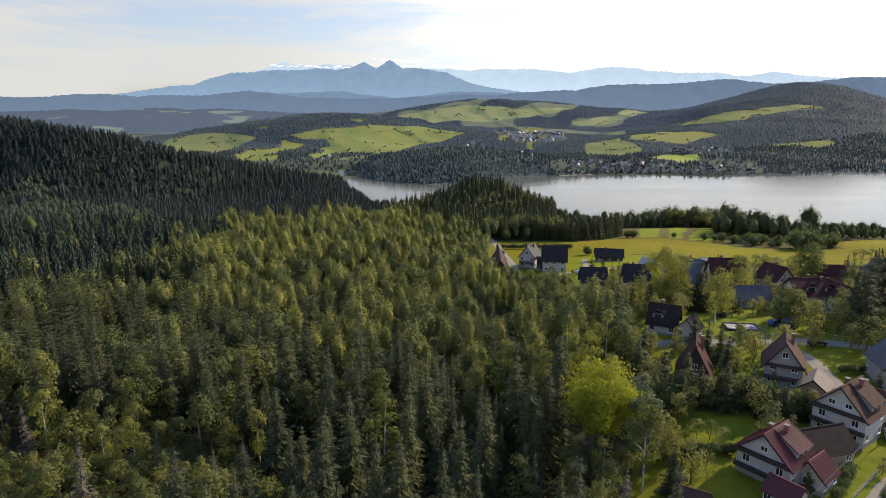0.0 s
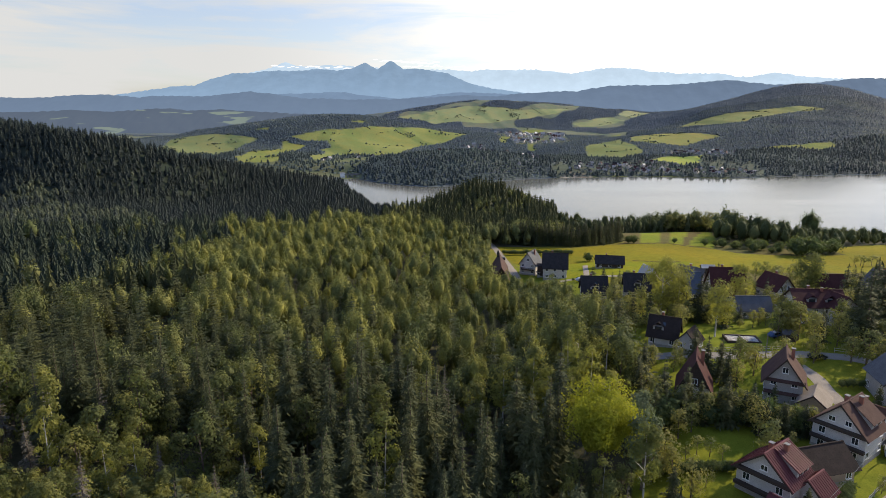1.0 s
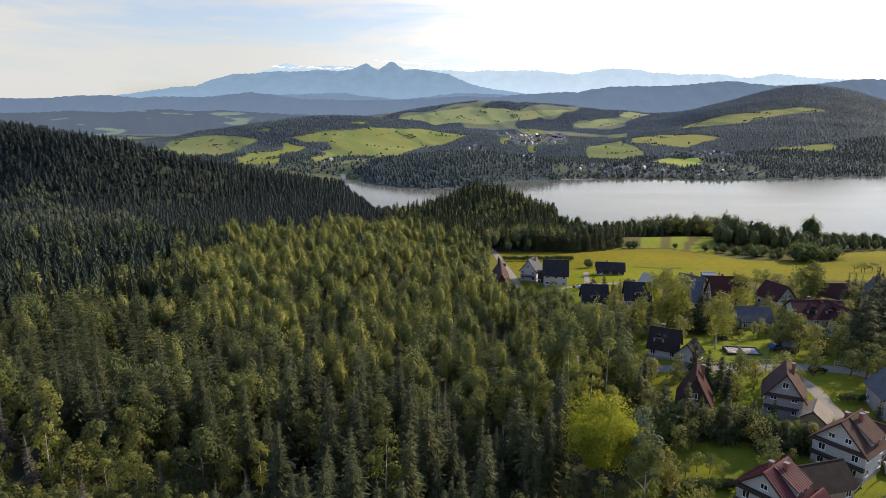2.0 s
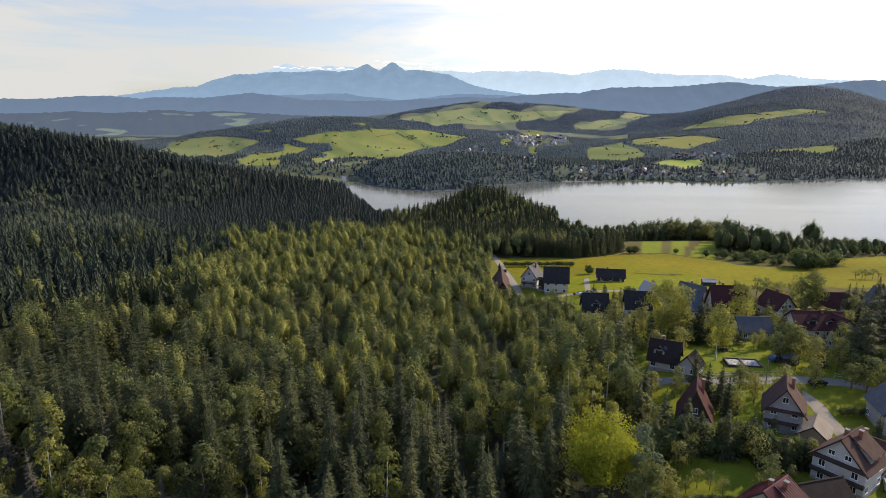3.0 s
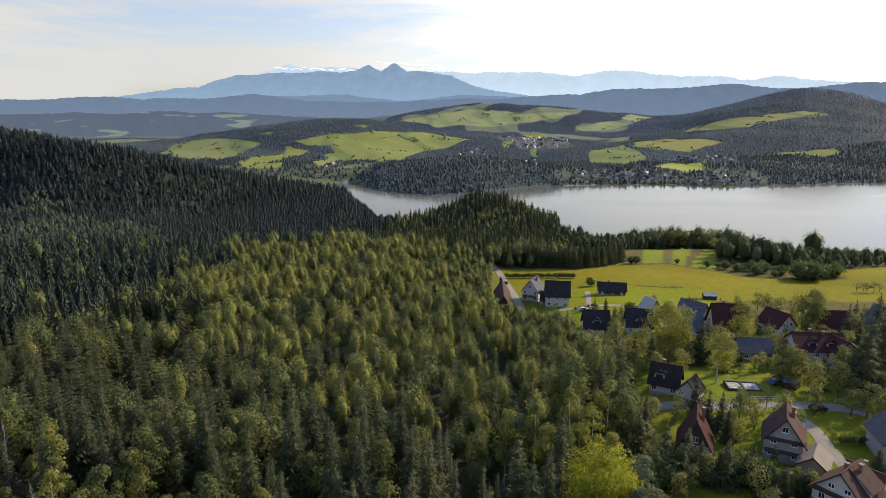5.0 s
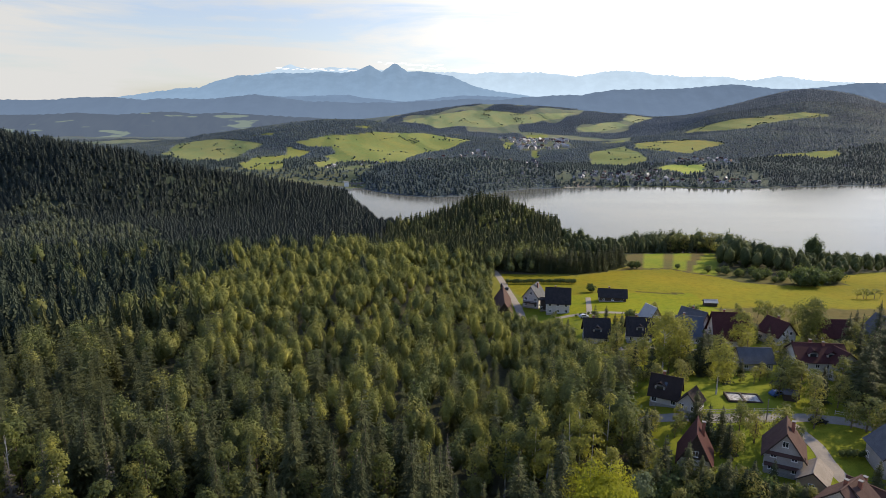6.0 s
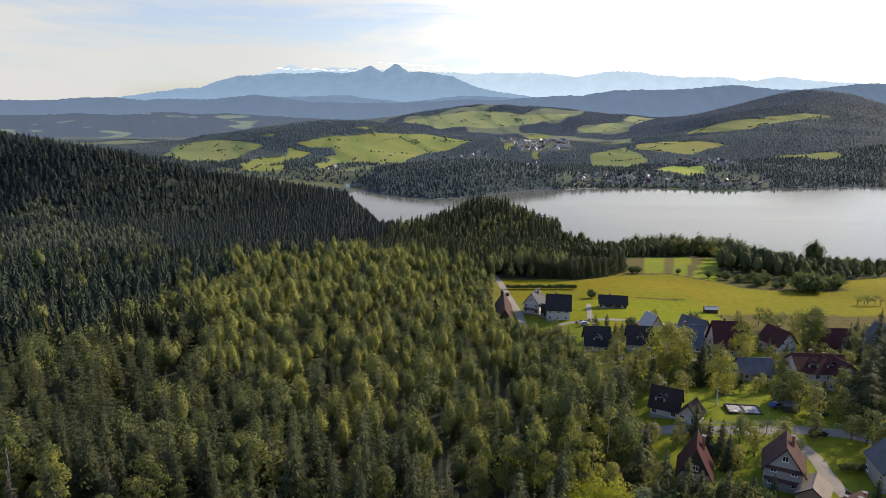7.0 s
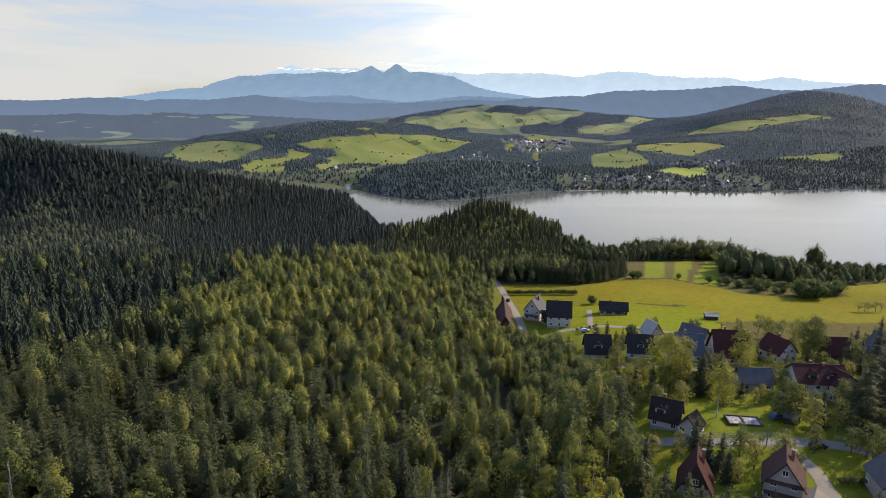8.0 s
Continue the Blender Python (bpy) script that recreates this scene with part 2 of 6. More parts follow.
# ---------------- land use ----------------
FIELDS = {
    # plan outlines of meadows and fields on the far bank
    "hill_meadow": [(-745, 1790), (-615, 1787), (-478, 1697), (-499, 1631), (-491, 1435), (-561, 1421), (-699, 1565)],
    "valley_meadow": [(-417, 1661), (-331, 1597), (-350, 1537), (-372, 1463), (-336, 1295), (-400, 1299), (-454, 1397), (-453, 1521), (-399, 1573)],
    "great_meadow": [(-400, 1687), (-351, 1715), (-299, 1763), (-152, 1837), (-51, 1880), (7, 1857), (67, 1823), (30, 1753), (0, 1679), (-56, 1611), (-89, 1511), (-94, 1437), (-143, 1415), (-193, 1421), (-228, 1423), (-248, 1317), (-272, 1329), (-290, 1419), (-275, 1463), (-299, 1535), (-267, 1565), (-291, 1643), (-355, 1649)],
    "back_meadow": [(-190, 2640), (-36, 2683), (81, 2731), (197, 2723), (327, 2639), (522, 2711), (434, 2595), (316, 2537), (181, 2475), (116, 2473), (42, 2505), (-33, 2485), (-67, 2525)],
    "lower_field": [(357, 1613), (462, 1721), (466, 1627), (445, 1441), (373, 1355), (294, 1347)],
    "upper_field": [(494, 1759), (607, 1739), (693, 1627), (638, 1579), (563, 1527), (514, 1581), (481, 1657)],
    "shore_field": [(424, 1329), (478, 1389), (547, 1379), (500, 1273), (448, 1229), (444, 1281)],
    "ridge_meadow": [(733, 2057), (798, 2093), (969, 2043), (1093, 2049), (1176, 2033), (1157, 1989), (1057, 1977), (911, 1915), (861, 1875), (780, 1975)],
    "clearing": [(713, 1441), (760, 1479), (848, 1495), (889, 1479), (863, 1437), (805, 1395), (794, 1441), (750, 1429)],
    "headland_field": [(217, 1667), (240, 1675), (214, 1533), (199, 1541)],
    "gap_field": [(285, 2357), (354, 2345), (327, 2229), (278, 2247)],
    "gap_small": [(160, 1845), (177, 1809), (165, 1687), (149, 1701)],
    "back_strip": [(487, 2463), (660, 2607), (698, 2505), (590, 2407), (509, 2415)],
    "back_slope": [(700, 2660), (790, 2790), (850, 2700), (733, 2551)],
    "edge_field": [(473, 2065), (579, 2121), (530, 1990), (458, 1893)],
    "small_clearing": [(-535, 1781), (-471, 1775), (-473, 1749)],
    "wood_gap": [(-255, 1835), (-215, 1859), (-230, 1823)],
    "far_pasture": [(-350, 2700), (-300, 2740), (-268, 2690)],
    "village_green": [(-160, 1395), (-95, 1420), (-60, 1500), (-100, 1330), (-190, 1250), (-235, 1255)],
}
# haze of distance is mixed into these field colours, most for the back ones
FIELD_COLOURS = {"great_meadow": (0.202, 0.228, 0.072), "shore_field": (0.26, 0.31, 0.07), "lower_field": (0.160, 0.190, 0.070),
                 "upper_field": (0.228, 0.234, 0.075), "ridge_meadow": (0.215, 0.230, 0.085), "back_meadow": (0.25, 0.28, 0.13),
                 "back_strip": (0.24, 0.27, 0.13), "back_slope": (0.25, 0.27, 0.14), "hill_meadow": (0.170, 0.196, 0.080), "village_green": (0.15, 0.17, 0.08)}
MEADOW = [(52, 262), (38, 300), (27, 330), (28, 353), (53, 353), (72, 351), (88, 362), (103, 380), (112, 392), (130, 478), (204, 484), (200, 467), (172, 394), (169, 376), (180, 360), (205, 349),
          (250, 372), (330, 400), (330, 230), (160, 228), (75, 226), (66, 245)]
BANK = ((90, 372), (96, 375), (111, 384), (137, 386), (145, 372), (154, 360), (160, 344), (170, 338), (185, 334), (215, 336))


def inside(x, y, outline):
    x, y = np.asarray(x, float), np.asarray(y, float)
    hit = np.zeros(x.shape, bool)
    for (ax, ay), (bx, by) in zip(outline, outline[1:] + outline[:1]):
        cross = ((ay > y) != (by > y)) & (x < (bx - ax) * (y - ay) / ((by - ay) + 1e-9) + ax)
        hit ^= cross
    return hit


def wobble(x, y, size, amount):
    return x + waves(x, y, size, 5) * amount, y + waves(y, x, size, 7) * amount


def far_field(x, y):
    x, y = wobble(x, y, 40, 7)
    hit = np.zeros(np.shape(x), bool)
    for outline in FIELDS.values():
        hit |= inside(x, y, outline)
    return hit


def near_meadow(x, y):
    x, y = wobble(x, y, 18, 1.5)
    return inside(x, y, MEADOW)


# ---------------- mesh helpers ----------------
def mesh_of(name, verts, faces, mats, tint=None, smooth=False, index=None):
    """A mesh from arrays of points and of triangles or quads."""
    verts, faces = np.asarray(verts, np.float32), np.asarray(faces, np.int32)
    me = bpy.data.meshes.new(name)
    k = faces.shape[1]
    me.vertices.add(len(verts))
    me.vertices.foreach_set("co", verts.ravel())
    me.loops.add(faces.size)
    me.loops.foreach_set("vertex_index", faces.ravel())
    me.polygons.add(len(faces))
    me.polygons.foreach_set("loop_start", np.arange(0, faces.size, k, dtype=np.int32))
    me.polygons.foreach_set("loop_total", np.full(len(faces), k, np.int32))
    if index is not None:
        me.polygons.foreach_set("material_index", np.asarray(index, np.int32))
    me.polygons.foreach_set("use_smooth", np.full(len(faces), smooth))
    if tint is not None:
        me.attributes.new("tint", "FLOAT", "POINT").data.foreach_set("value", np.asarray(tint, np.float32))
    for m in mats if isinstance(mats, (list, tuple)) else [mats]:
        me.materials.append(m)
    me.update()
    me.validate()
    return me


def part(name, data, mat, parent, label="", m=None):
    """Links a bmesh or mesh as one object under a thing or a part."""
    if isinstance(data, bmesh.types.BMesh):
        me = bpy.data.meshes.new(name)
        data.to_mesh(me)
        data.free()
        me.materials.append(mat)
    else:
        me = data
    ob = new(name, me)
    ob.parent = parent
    if m is not None:
        ob.matrix_basis = m
    return tagged(ob, label)


def box_into(bm, x0, y0, z0, x1, y1, z1, bevel=0.0):
    vs = [bm.verts.new(p) for p in ((x0, y0, z0), (x1, y0, z0), (x1, y1, z0), (x0, y1, z0), (x0, y0, z1), (x1, y0, z1), (x1, y1, z1), (x0, y1, z1))]
    for f in ((3, 2, 1, 0), (4, 5, 6, 7), (0, 1, 5, 4), (1, 2, 6, 5), (2, 3, 7, 6), (3, 0, 4, 7)):
        bm.faces.new([vs[i] for i in f])
    if bevel:
        fresh = set(vs)
        bmesh.ops.bevel(bm, geom=[e for e in bm.edges if e.verts[0] in fresh and e.verts[1] in fresh], offset=bevel, segments=1, affect="EDGES")
    return bm


def box(x0, y0, z0, x1, y1, z1, bevel=0.0):
    return box_into(bmesh.new(), x0, y0, z0, x1, y1, z1, bevel)


def slab_into(bm, corners, thick):
    """A board from four corners, thick downwards along its normal."""
    c = [Vector(p) for p in corners]
    n = (c[1] - c[0]).cross(c[3] - c[0]).normalized()
    if n.z < 0:
        n = -n
    top, low = [bm.verts.new(p) for p in c], [bm.verts.new(p - n * thick) for p in c]
    bm.faces.new(top)
    bm.faces.new(low[::-1])
    for i in range(4):
        j = (i + 1) % 4
        bm.faces.new((top[i], low[i], low[j], top[j]))
    bmesh.ops.recalc_face_normals(bm, faces=bm.faces)
    return bm


# ---------------- ground, water, distance ----------------
def ground_material():
    m, nt, bs = material("land")
    at = nt.nodes.new("ShaderNodeAttribute")
    at.attribute_name = "cover"
    big = noise_node(nt, 0.035, 6, 0.62)
    mid = noise_node(nt, 0.35, 5, 0.65)
    fine = noise_node(nt, 3.5, 4, 0.7)
    dry = mix_node(nt, 1.0, at.outputs["Color"], lin(1.22, 1.02, 0.95), "MULTIPLY")
    col = mix_node(nt, contrast(nt, big.outputs["Fac"], 0.40, 0.66), at.outputs["Color"], dry)
    dark = mix_node(nt, 1.0, col, lin(0.62, 0.68, 0.62), "MULTIPLY")
    col = mix_node(nt, contrast(nt, mid.outputs["Fac"], 0.45, 0.78), col, dark)
    darker = mix_node(nt, 1.0, col, lin(0.5, 0.56, 0.5), "MULTIPLY")
    col = mix_node(nt, contrast(nt, fine.outputs["Fac"], 0.48, 0.80), col, darker)
    nt.links.new(col, bs.inputs["Base Color"])
    bs.inputs["Roughness"].default_value = 0.9
    bs.inputs["Specular IOR Level"].default_value = 0.03
    bump_on(nt, bs, fine.outputs["Fac"], 0.6, 0.12)
    return m


def cover_colour(x, y):
    """Soil, forest floor, lawn, meadow and crops, by place."""
    c = np.empty(x.shape + (3,))
    c[:] = (0.066, 0.066, 0.040)
    c[(y > 430) & (x < 150)] = (0.034, 0.044, 0.032)
    # beyond the lake the land colours are greyed and blued to stand for haze
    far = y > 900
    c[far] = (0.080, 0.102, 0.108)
    wx, wy = wobble(x, y, 40, 7)
    c[far & inside(x, y, [(-470, 1330), (-300, 1330), (-90, 1430), (-70, 1330), (-150, 1130), (-130, 1040), (-260, 1090), (-480, 1200)])] = (0.105, 0.118, 0.062)
    c[far & inside(x, y, [(140, 1960), (390, 2230), (340, 1720), (185, 1660)])] = (0.11, 0.125, 0.075)
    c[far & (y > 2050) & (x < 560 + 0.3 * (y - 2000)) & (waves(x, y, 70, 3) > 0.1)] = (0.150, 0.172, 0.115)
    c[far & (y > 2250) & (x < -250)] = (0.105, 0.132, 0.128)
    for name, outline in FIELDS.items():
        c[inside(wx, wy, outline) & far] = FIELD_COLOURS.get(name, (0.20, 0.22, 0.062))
    # mown and grazed strips across the slopes
    lane = np.floor((x * 0.55 + y * 0.16 + waves(x, y, 60, 4) * 10) / 19.0).astype(int)
    grass = c[..., 0] > 0.14
    for k, tone in ((0, (0.86, 0.92, 0.9)), (3, (1.08, 1.03, 1.0)), (5, (0.72, 0.80, 0.82))):
        c[far & grass & (lane % 7 == k)] *= tone
    d = y - shore(x)
    c[far & (d > -6) & (d < 12) & (x > 190) & (x < 480)] = (0.11, 0.13, 0.05)
    c[far & (c[..., 0] < 0.09) & inside(x, y, [(170, 1075), (230, 1230), (420, 1310), (560, 1400), (620, 1280), (560, 1085), (350, 1100)])] = (0.088, 0.104, 0.072)
    c[(d > -8) & (d < 10) & (np.abs(x - 222) < 26)] = (0.34, 0.30, 0.23)
    lawn = (x > wood_edge(y) - 1) & (y > 60) & (y < 328)
    c[lawn] = (0.150, 0.172, 0.018)
    mead = near_meadow(x, y)
    c[(x > wood_edge(y) - 3) & (y > 300) & (y < 470) & (x < 140)] = (0.15, 0.15, 0.03)
    c[mead] = np.array((0.176, 0.160, 0.012)) * (1 + 0.10 * np.clip(waves(x, y, 31, 6), -1, 1))[mead][:, None]
    mown = mead & (y > 256) & (y < 308 + waves(x, y, 20, 2) * 2) & (x < 121)
    c[mown] = (0.165, 0.185, 0.010)
    rough = mead & (y < 277 + waves(x, y, 14, 3) * 3) & (x > 119)
    c[rough] = (0.100, 0.088, 0.030)
    c[mead & (np.abs(y - 312 + (x - 100) * 0.25) < 1.4) & (x > 95) & (x < 117)] = (0.075, 0.062, 0.022)
    # the bank below the strip fields, and the strips themselves
    bank = np.interp(x, [b[0] for b in BANK], [b[1] for b in BANK]) + waves(x, y, 12, 3) * 0.8
    strips = mead & (y > bank + 1) & (x < 215)
    c[strips] = (0.100, 0.095, 0.034)
    u = (y - 390) / 77.0
    cuts = [lo + (hi - lo) * u for lo, hi in zip((110, 121, 133, 140, 148, 153, 168), (135, 145, 161, 169, 181, 190, 199))]
    for k, tone in enumerate(((0.105, 0.090, 0.034), (0.165, 0.195, 0.020), (0.110, 0.100, 0.034), (0.160, 0.190, 0.020), (0.100, 0.086, 0.033), (0.165, 0.195, 0.020))):
        c[strips & (x > cuts[k]) & (x <= cuts[k + 1])] = tone
    c[mead & (np.abs(y - bank) < 2.4) & (x > 90) & (x < 215)] = (0.078, 0.070, 0.028)
    return c


def build_ground():
    fore = np.radians(np.arange(-43.0, 43.01, 0.27))
    back = np.radians(np.concatenate([np.arange(48, 180, 6), np.arange(-180, -46, 6)]))
    ang = np.concatenate([fore, back])
    r = np.concatenate([[0.02, 12.0], 40 * 5.0 ** (np.arange(0, 50) / 50.0), np.arange(200, 480, 2.5), 480 * (1150 / 480.0) ** (np.arange(0, 49) / 48.0), np.arange(1161, 2860, 11.0), np.linspace(2900, 4850, 14)])
    a, rr = np.meshgrid(ang, r)
    x, y = np.sin(a) * rr, np.cos(a) * rr
    z = height(x, y)
    n, k = len(r), len(ang)
    verts = np.stack([x, y, z], -1).reshape(-1, 3)
    i, j = np.meshgrid(np.arange(n - 1), np.arange(k), indexing="ij")
    jn = (j + 1) % k
    faces = np.stack([i * k + j, i * k + jn, (i + 1) * k + jn, (i + 1) * k + j], -1).reshape(-1, 4)[:, ::-1]
    me = mesh_of("ground", verts, faces, ground_material(), smooth=True)
    col = np.ones((len(verts), 4), np.float32)
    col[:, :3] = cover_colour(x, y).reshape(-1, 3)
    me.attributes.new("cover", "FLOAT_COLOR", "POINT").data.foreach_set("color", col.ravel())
    return tagged(new("ground", me), "rolling land with dark forest floor, lawns and yellow-green meadows", "ground", kind="structure")


def build_water():
    m, nt, bs = material("lake_water")
    bs.inputs["Base Color"].default_value = lin(0.100, 0.098, 0.080)
    bs.inputs["Roughness"].default_value = 0.12
    bs.inputs["IOR"].default_value = 1.333
    bs.inputs["Specular IOR Level"].default_value = 0.31
    rip = noise_node(nt, 0.5, 4, 0.6, (0.5, 1.6, 1))
    calm = noise_node(nt, 0.006, 3, 0.6, (0.5, 2.2, 1))
    bump_on(nt, bs, rip.outputs["Fac"], 0.06, 0.15)
    rr = nt.nodes.new("ShaderNodeMapRange")
    rr.inputs["To Min"].default_value, rr.inputs["To Max"].default_value = 0.06, 0.20
    nt.links.new(calm.outputs["Fac"], rr.inputs["Value"])
    nt.links.new(rr.outputs["Result"], bs.inputs["Roughness"])
    xs, ys = np.linspace(-260, 2600, 30), np.linspace(480, 1420, 20)
    gx, gy = np.meshgrid(xs, ys)
    verts = np.stack([gx, gy, np.zeros_like(gx)], -1).reshape(-1, 3)
    i, j = np.meshgrid(np.arange(19), np.arange(29), indexing="ij")
    f = np.stack([i * 30 + j, i * 30 + j + 1, (i + 1) * 30 + j + 1, (i + 1) * 30 + j], -1).reshape(-1, 4)
    return tagged(new("water", mesh_of("water", verts, f, m)), "pale grey lake mirroring the bright sky", "lake", kind="structure")


def range_material(name, rock, air, amount, clearings=None, soft_air=0.0):
    """Mountains with the blue haze of many kilometres of air put in as emission."""
    m, nt, bs = material(name)
    nz = noise_node(nt, 0.006, 6, 0.62, (1, 1, 2.2))
    col = mix_node(nt, contrast(nt, nz.outputs["Fac"], 0.35, 0.7), lin(*rock), lin(*(v * 0.55 for v in rock)))
    nt.links.new(col, bs.inputs["Base Color"])
    bs.inputs["Roughness"].default_value = 1.0
    bs.inputs["Specular IOR Level"].default_value = 0.0
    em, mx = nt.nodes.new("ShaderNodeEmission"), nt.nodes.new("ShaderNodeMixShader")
    # haze in the emission colour, paler low down where the air lies thicker
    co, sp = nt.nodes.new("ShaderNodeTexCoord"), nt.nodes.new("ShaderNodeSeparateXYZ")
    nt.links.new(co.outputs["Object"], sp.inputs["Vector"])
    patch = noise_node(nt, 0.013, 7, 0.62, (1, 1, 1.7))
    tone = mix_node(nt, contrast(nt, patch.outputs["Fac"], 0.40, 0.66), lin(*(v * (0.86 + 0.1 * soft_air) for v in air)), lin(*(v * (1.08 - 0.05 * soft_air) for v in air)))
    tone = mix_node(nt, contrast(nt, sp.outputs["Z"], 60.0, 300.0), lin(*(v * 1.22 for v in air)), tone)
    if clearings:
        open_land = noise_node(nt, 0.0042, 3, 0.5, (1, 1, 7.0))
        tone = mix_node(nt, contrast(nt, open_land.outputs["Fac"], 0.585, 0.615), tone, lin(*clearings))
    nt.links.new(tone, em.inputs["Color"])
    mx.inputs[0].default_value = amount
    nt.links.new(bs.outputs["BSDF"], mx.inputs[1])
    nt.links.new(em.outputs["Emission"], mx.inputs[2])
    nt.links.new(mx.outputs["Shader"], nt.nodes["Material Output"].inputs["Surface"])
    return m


def ridge_noise(x, y, seed):
    v = np.zeros_like(x)
    amp, size = 1.0, 260.0
    for o in range(5):
        v += amp * (1 - np.abs(np.sin(x / size * 2.1 + np.sin(y / size + o + seed) * 1.3 + seed * (o + 1)) + 0.4 * np.sin(x / size * 5.3 + y / size * 2 + o * 2 + seed)))
        amp, size = amp * 0.5, size * 0.47
    return v


def build_range(label, crest, dist, depth, mat, rough, seed, n=520, rows=26):
    """A mountain range: its skyline as rows of (place along the range, height), broken up by spurs and gullies."""
    xs, ts = np.linspace(crest[0][0], crest[-1][0], n), np.linspace(0, 1, rows)
    gx, gt = np.meshgrid(xs, ts)
    top = soft(xs, [c[0] for c in crest], [c[1] for c in crest], rough * 1.2)
    top = top + (ridge_noise(xs, xs * 0 + seed, seed) - 0.6) * rough * 0.55 + waves(xs, xs * 0, 7, seed) * rough * 0.22 + waves(xs, xs * 0, 19, seed + 2) * rough * 0.2
    nz = ridge_noise(gx + gt * 60, gt * depth, seed)
    prof = np.where(gt < 0.8, (gt / 0.8) ** 1.2, 1 - (gt - 0.8) * 1.2)
    gz = top[None, :] * prof + (nz - 0.6) * rough * 2.2 * np.sin(np.clip(gt / 0.8, 0, 1) * math.pi)
    gy = dist + (gt - 0.8) * depth
    gz = np.where(gt == 0, -30, gz)
    verts = np.stack([gx, gy, gz], -1).reshape(-1, 3)
    i, j = np.meshgrid(np.arange(rows - 1), np.arange(n - 1), indexing="ij")
    f = np.stack([i * n + j, i * n + j + 1, (i + 1) * n + j + 1, (i + 1) * n + j], -1).reshape(-1, 4)
    ob = new("backdrop", mesh_of("backdrop", verts, f, mat, smooth=True))
    return tagged(ob, label, "mountains", kind="structure")


ground = build_ground()
water = build_water()
# second colour: the painted haze that each range glows with, palest farthest off
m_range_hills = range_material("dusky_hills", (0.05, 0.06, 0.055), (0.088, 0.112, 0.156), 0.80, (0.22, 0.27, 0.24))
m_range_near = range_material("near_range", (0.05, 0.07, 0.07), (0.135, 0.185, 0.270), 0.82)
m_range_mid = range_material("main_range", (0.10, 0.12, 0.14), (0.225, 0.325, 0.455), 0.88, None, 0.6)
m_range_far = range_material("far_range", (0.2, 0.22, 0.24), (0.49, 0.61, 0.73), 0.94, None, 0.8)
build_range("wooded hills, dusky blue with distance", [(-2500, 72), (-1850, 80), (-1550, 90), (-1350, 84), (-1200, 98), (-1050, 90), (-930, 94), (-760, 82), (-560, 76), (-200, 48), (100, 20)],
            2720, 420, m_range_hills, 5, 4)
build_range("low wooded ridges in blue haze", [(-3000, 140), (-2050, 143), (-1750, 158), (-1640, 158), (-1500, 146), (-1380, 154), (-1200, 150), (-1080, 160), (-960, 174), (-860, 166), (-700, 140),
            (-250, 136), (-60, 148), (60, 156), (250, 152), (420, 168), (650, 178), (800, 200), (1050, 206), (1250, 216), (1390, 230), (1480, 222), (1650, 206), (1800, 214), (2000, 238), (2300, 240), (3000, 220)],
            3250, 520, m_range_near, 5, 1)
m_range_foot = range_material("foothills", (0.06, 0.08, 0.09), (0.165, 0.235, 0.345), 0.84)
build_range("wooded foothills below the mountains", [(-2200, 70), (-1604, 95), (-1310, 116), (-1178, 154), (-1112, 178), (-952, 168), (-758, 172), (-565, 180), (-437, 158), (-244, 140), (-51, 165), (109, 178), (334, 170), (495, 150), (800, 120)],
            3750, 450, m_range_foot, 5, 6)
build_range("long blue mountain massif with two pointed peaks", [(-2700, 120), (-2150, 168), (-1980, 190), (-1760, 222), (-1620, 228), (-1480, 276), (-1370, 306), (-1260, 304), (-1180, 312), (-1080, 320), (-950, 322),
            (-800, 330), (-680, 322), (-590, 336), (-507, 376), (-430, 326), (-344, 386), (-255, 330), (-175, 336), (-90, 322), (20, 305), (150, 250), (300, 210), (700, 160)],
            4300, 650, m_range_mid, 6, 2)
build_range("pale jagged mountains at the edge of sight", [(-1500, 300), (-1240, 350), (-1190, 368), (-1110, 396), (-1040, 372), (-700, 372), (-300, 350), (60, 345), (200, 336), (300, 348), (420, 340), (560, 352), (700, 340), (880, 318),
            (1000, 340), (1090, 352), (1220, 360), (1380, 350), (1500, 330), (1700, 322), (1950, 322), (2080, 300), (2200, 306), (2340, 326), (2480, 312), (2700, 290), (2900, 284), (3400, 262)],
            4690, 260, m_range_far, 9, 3)



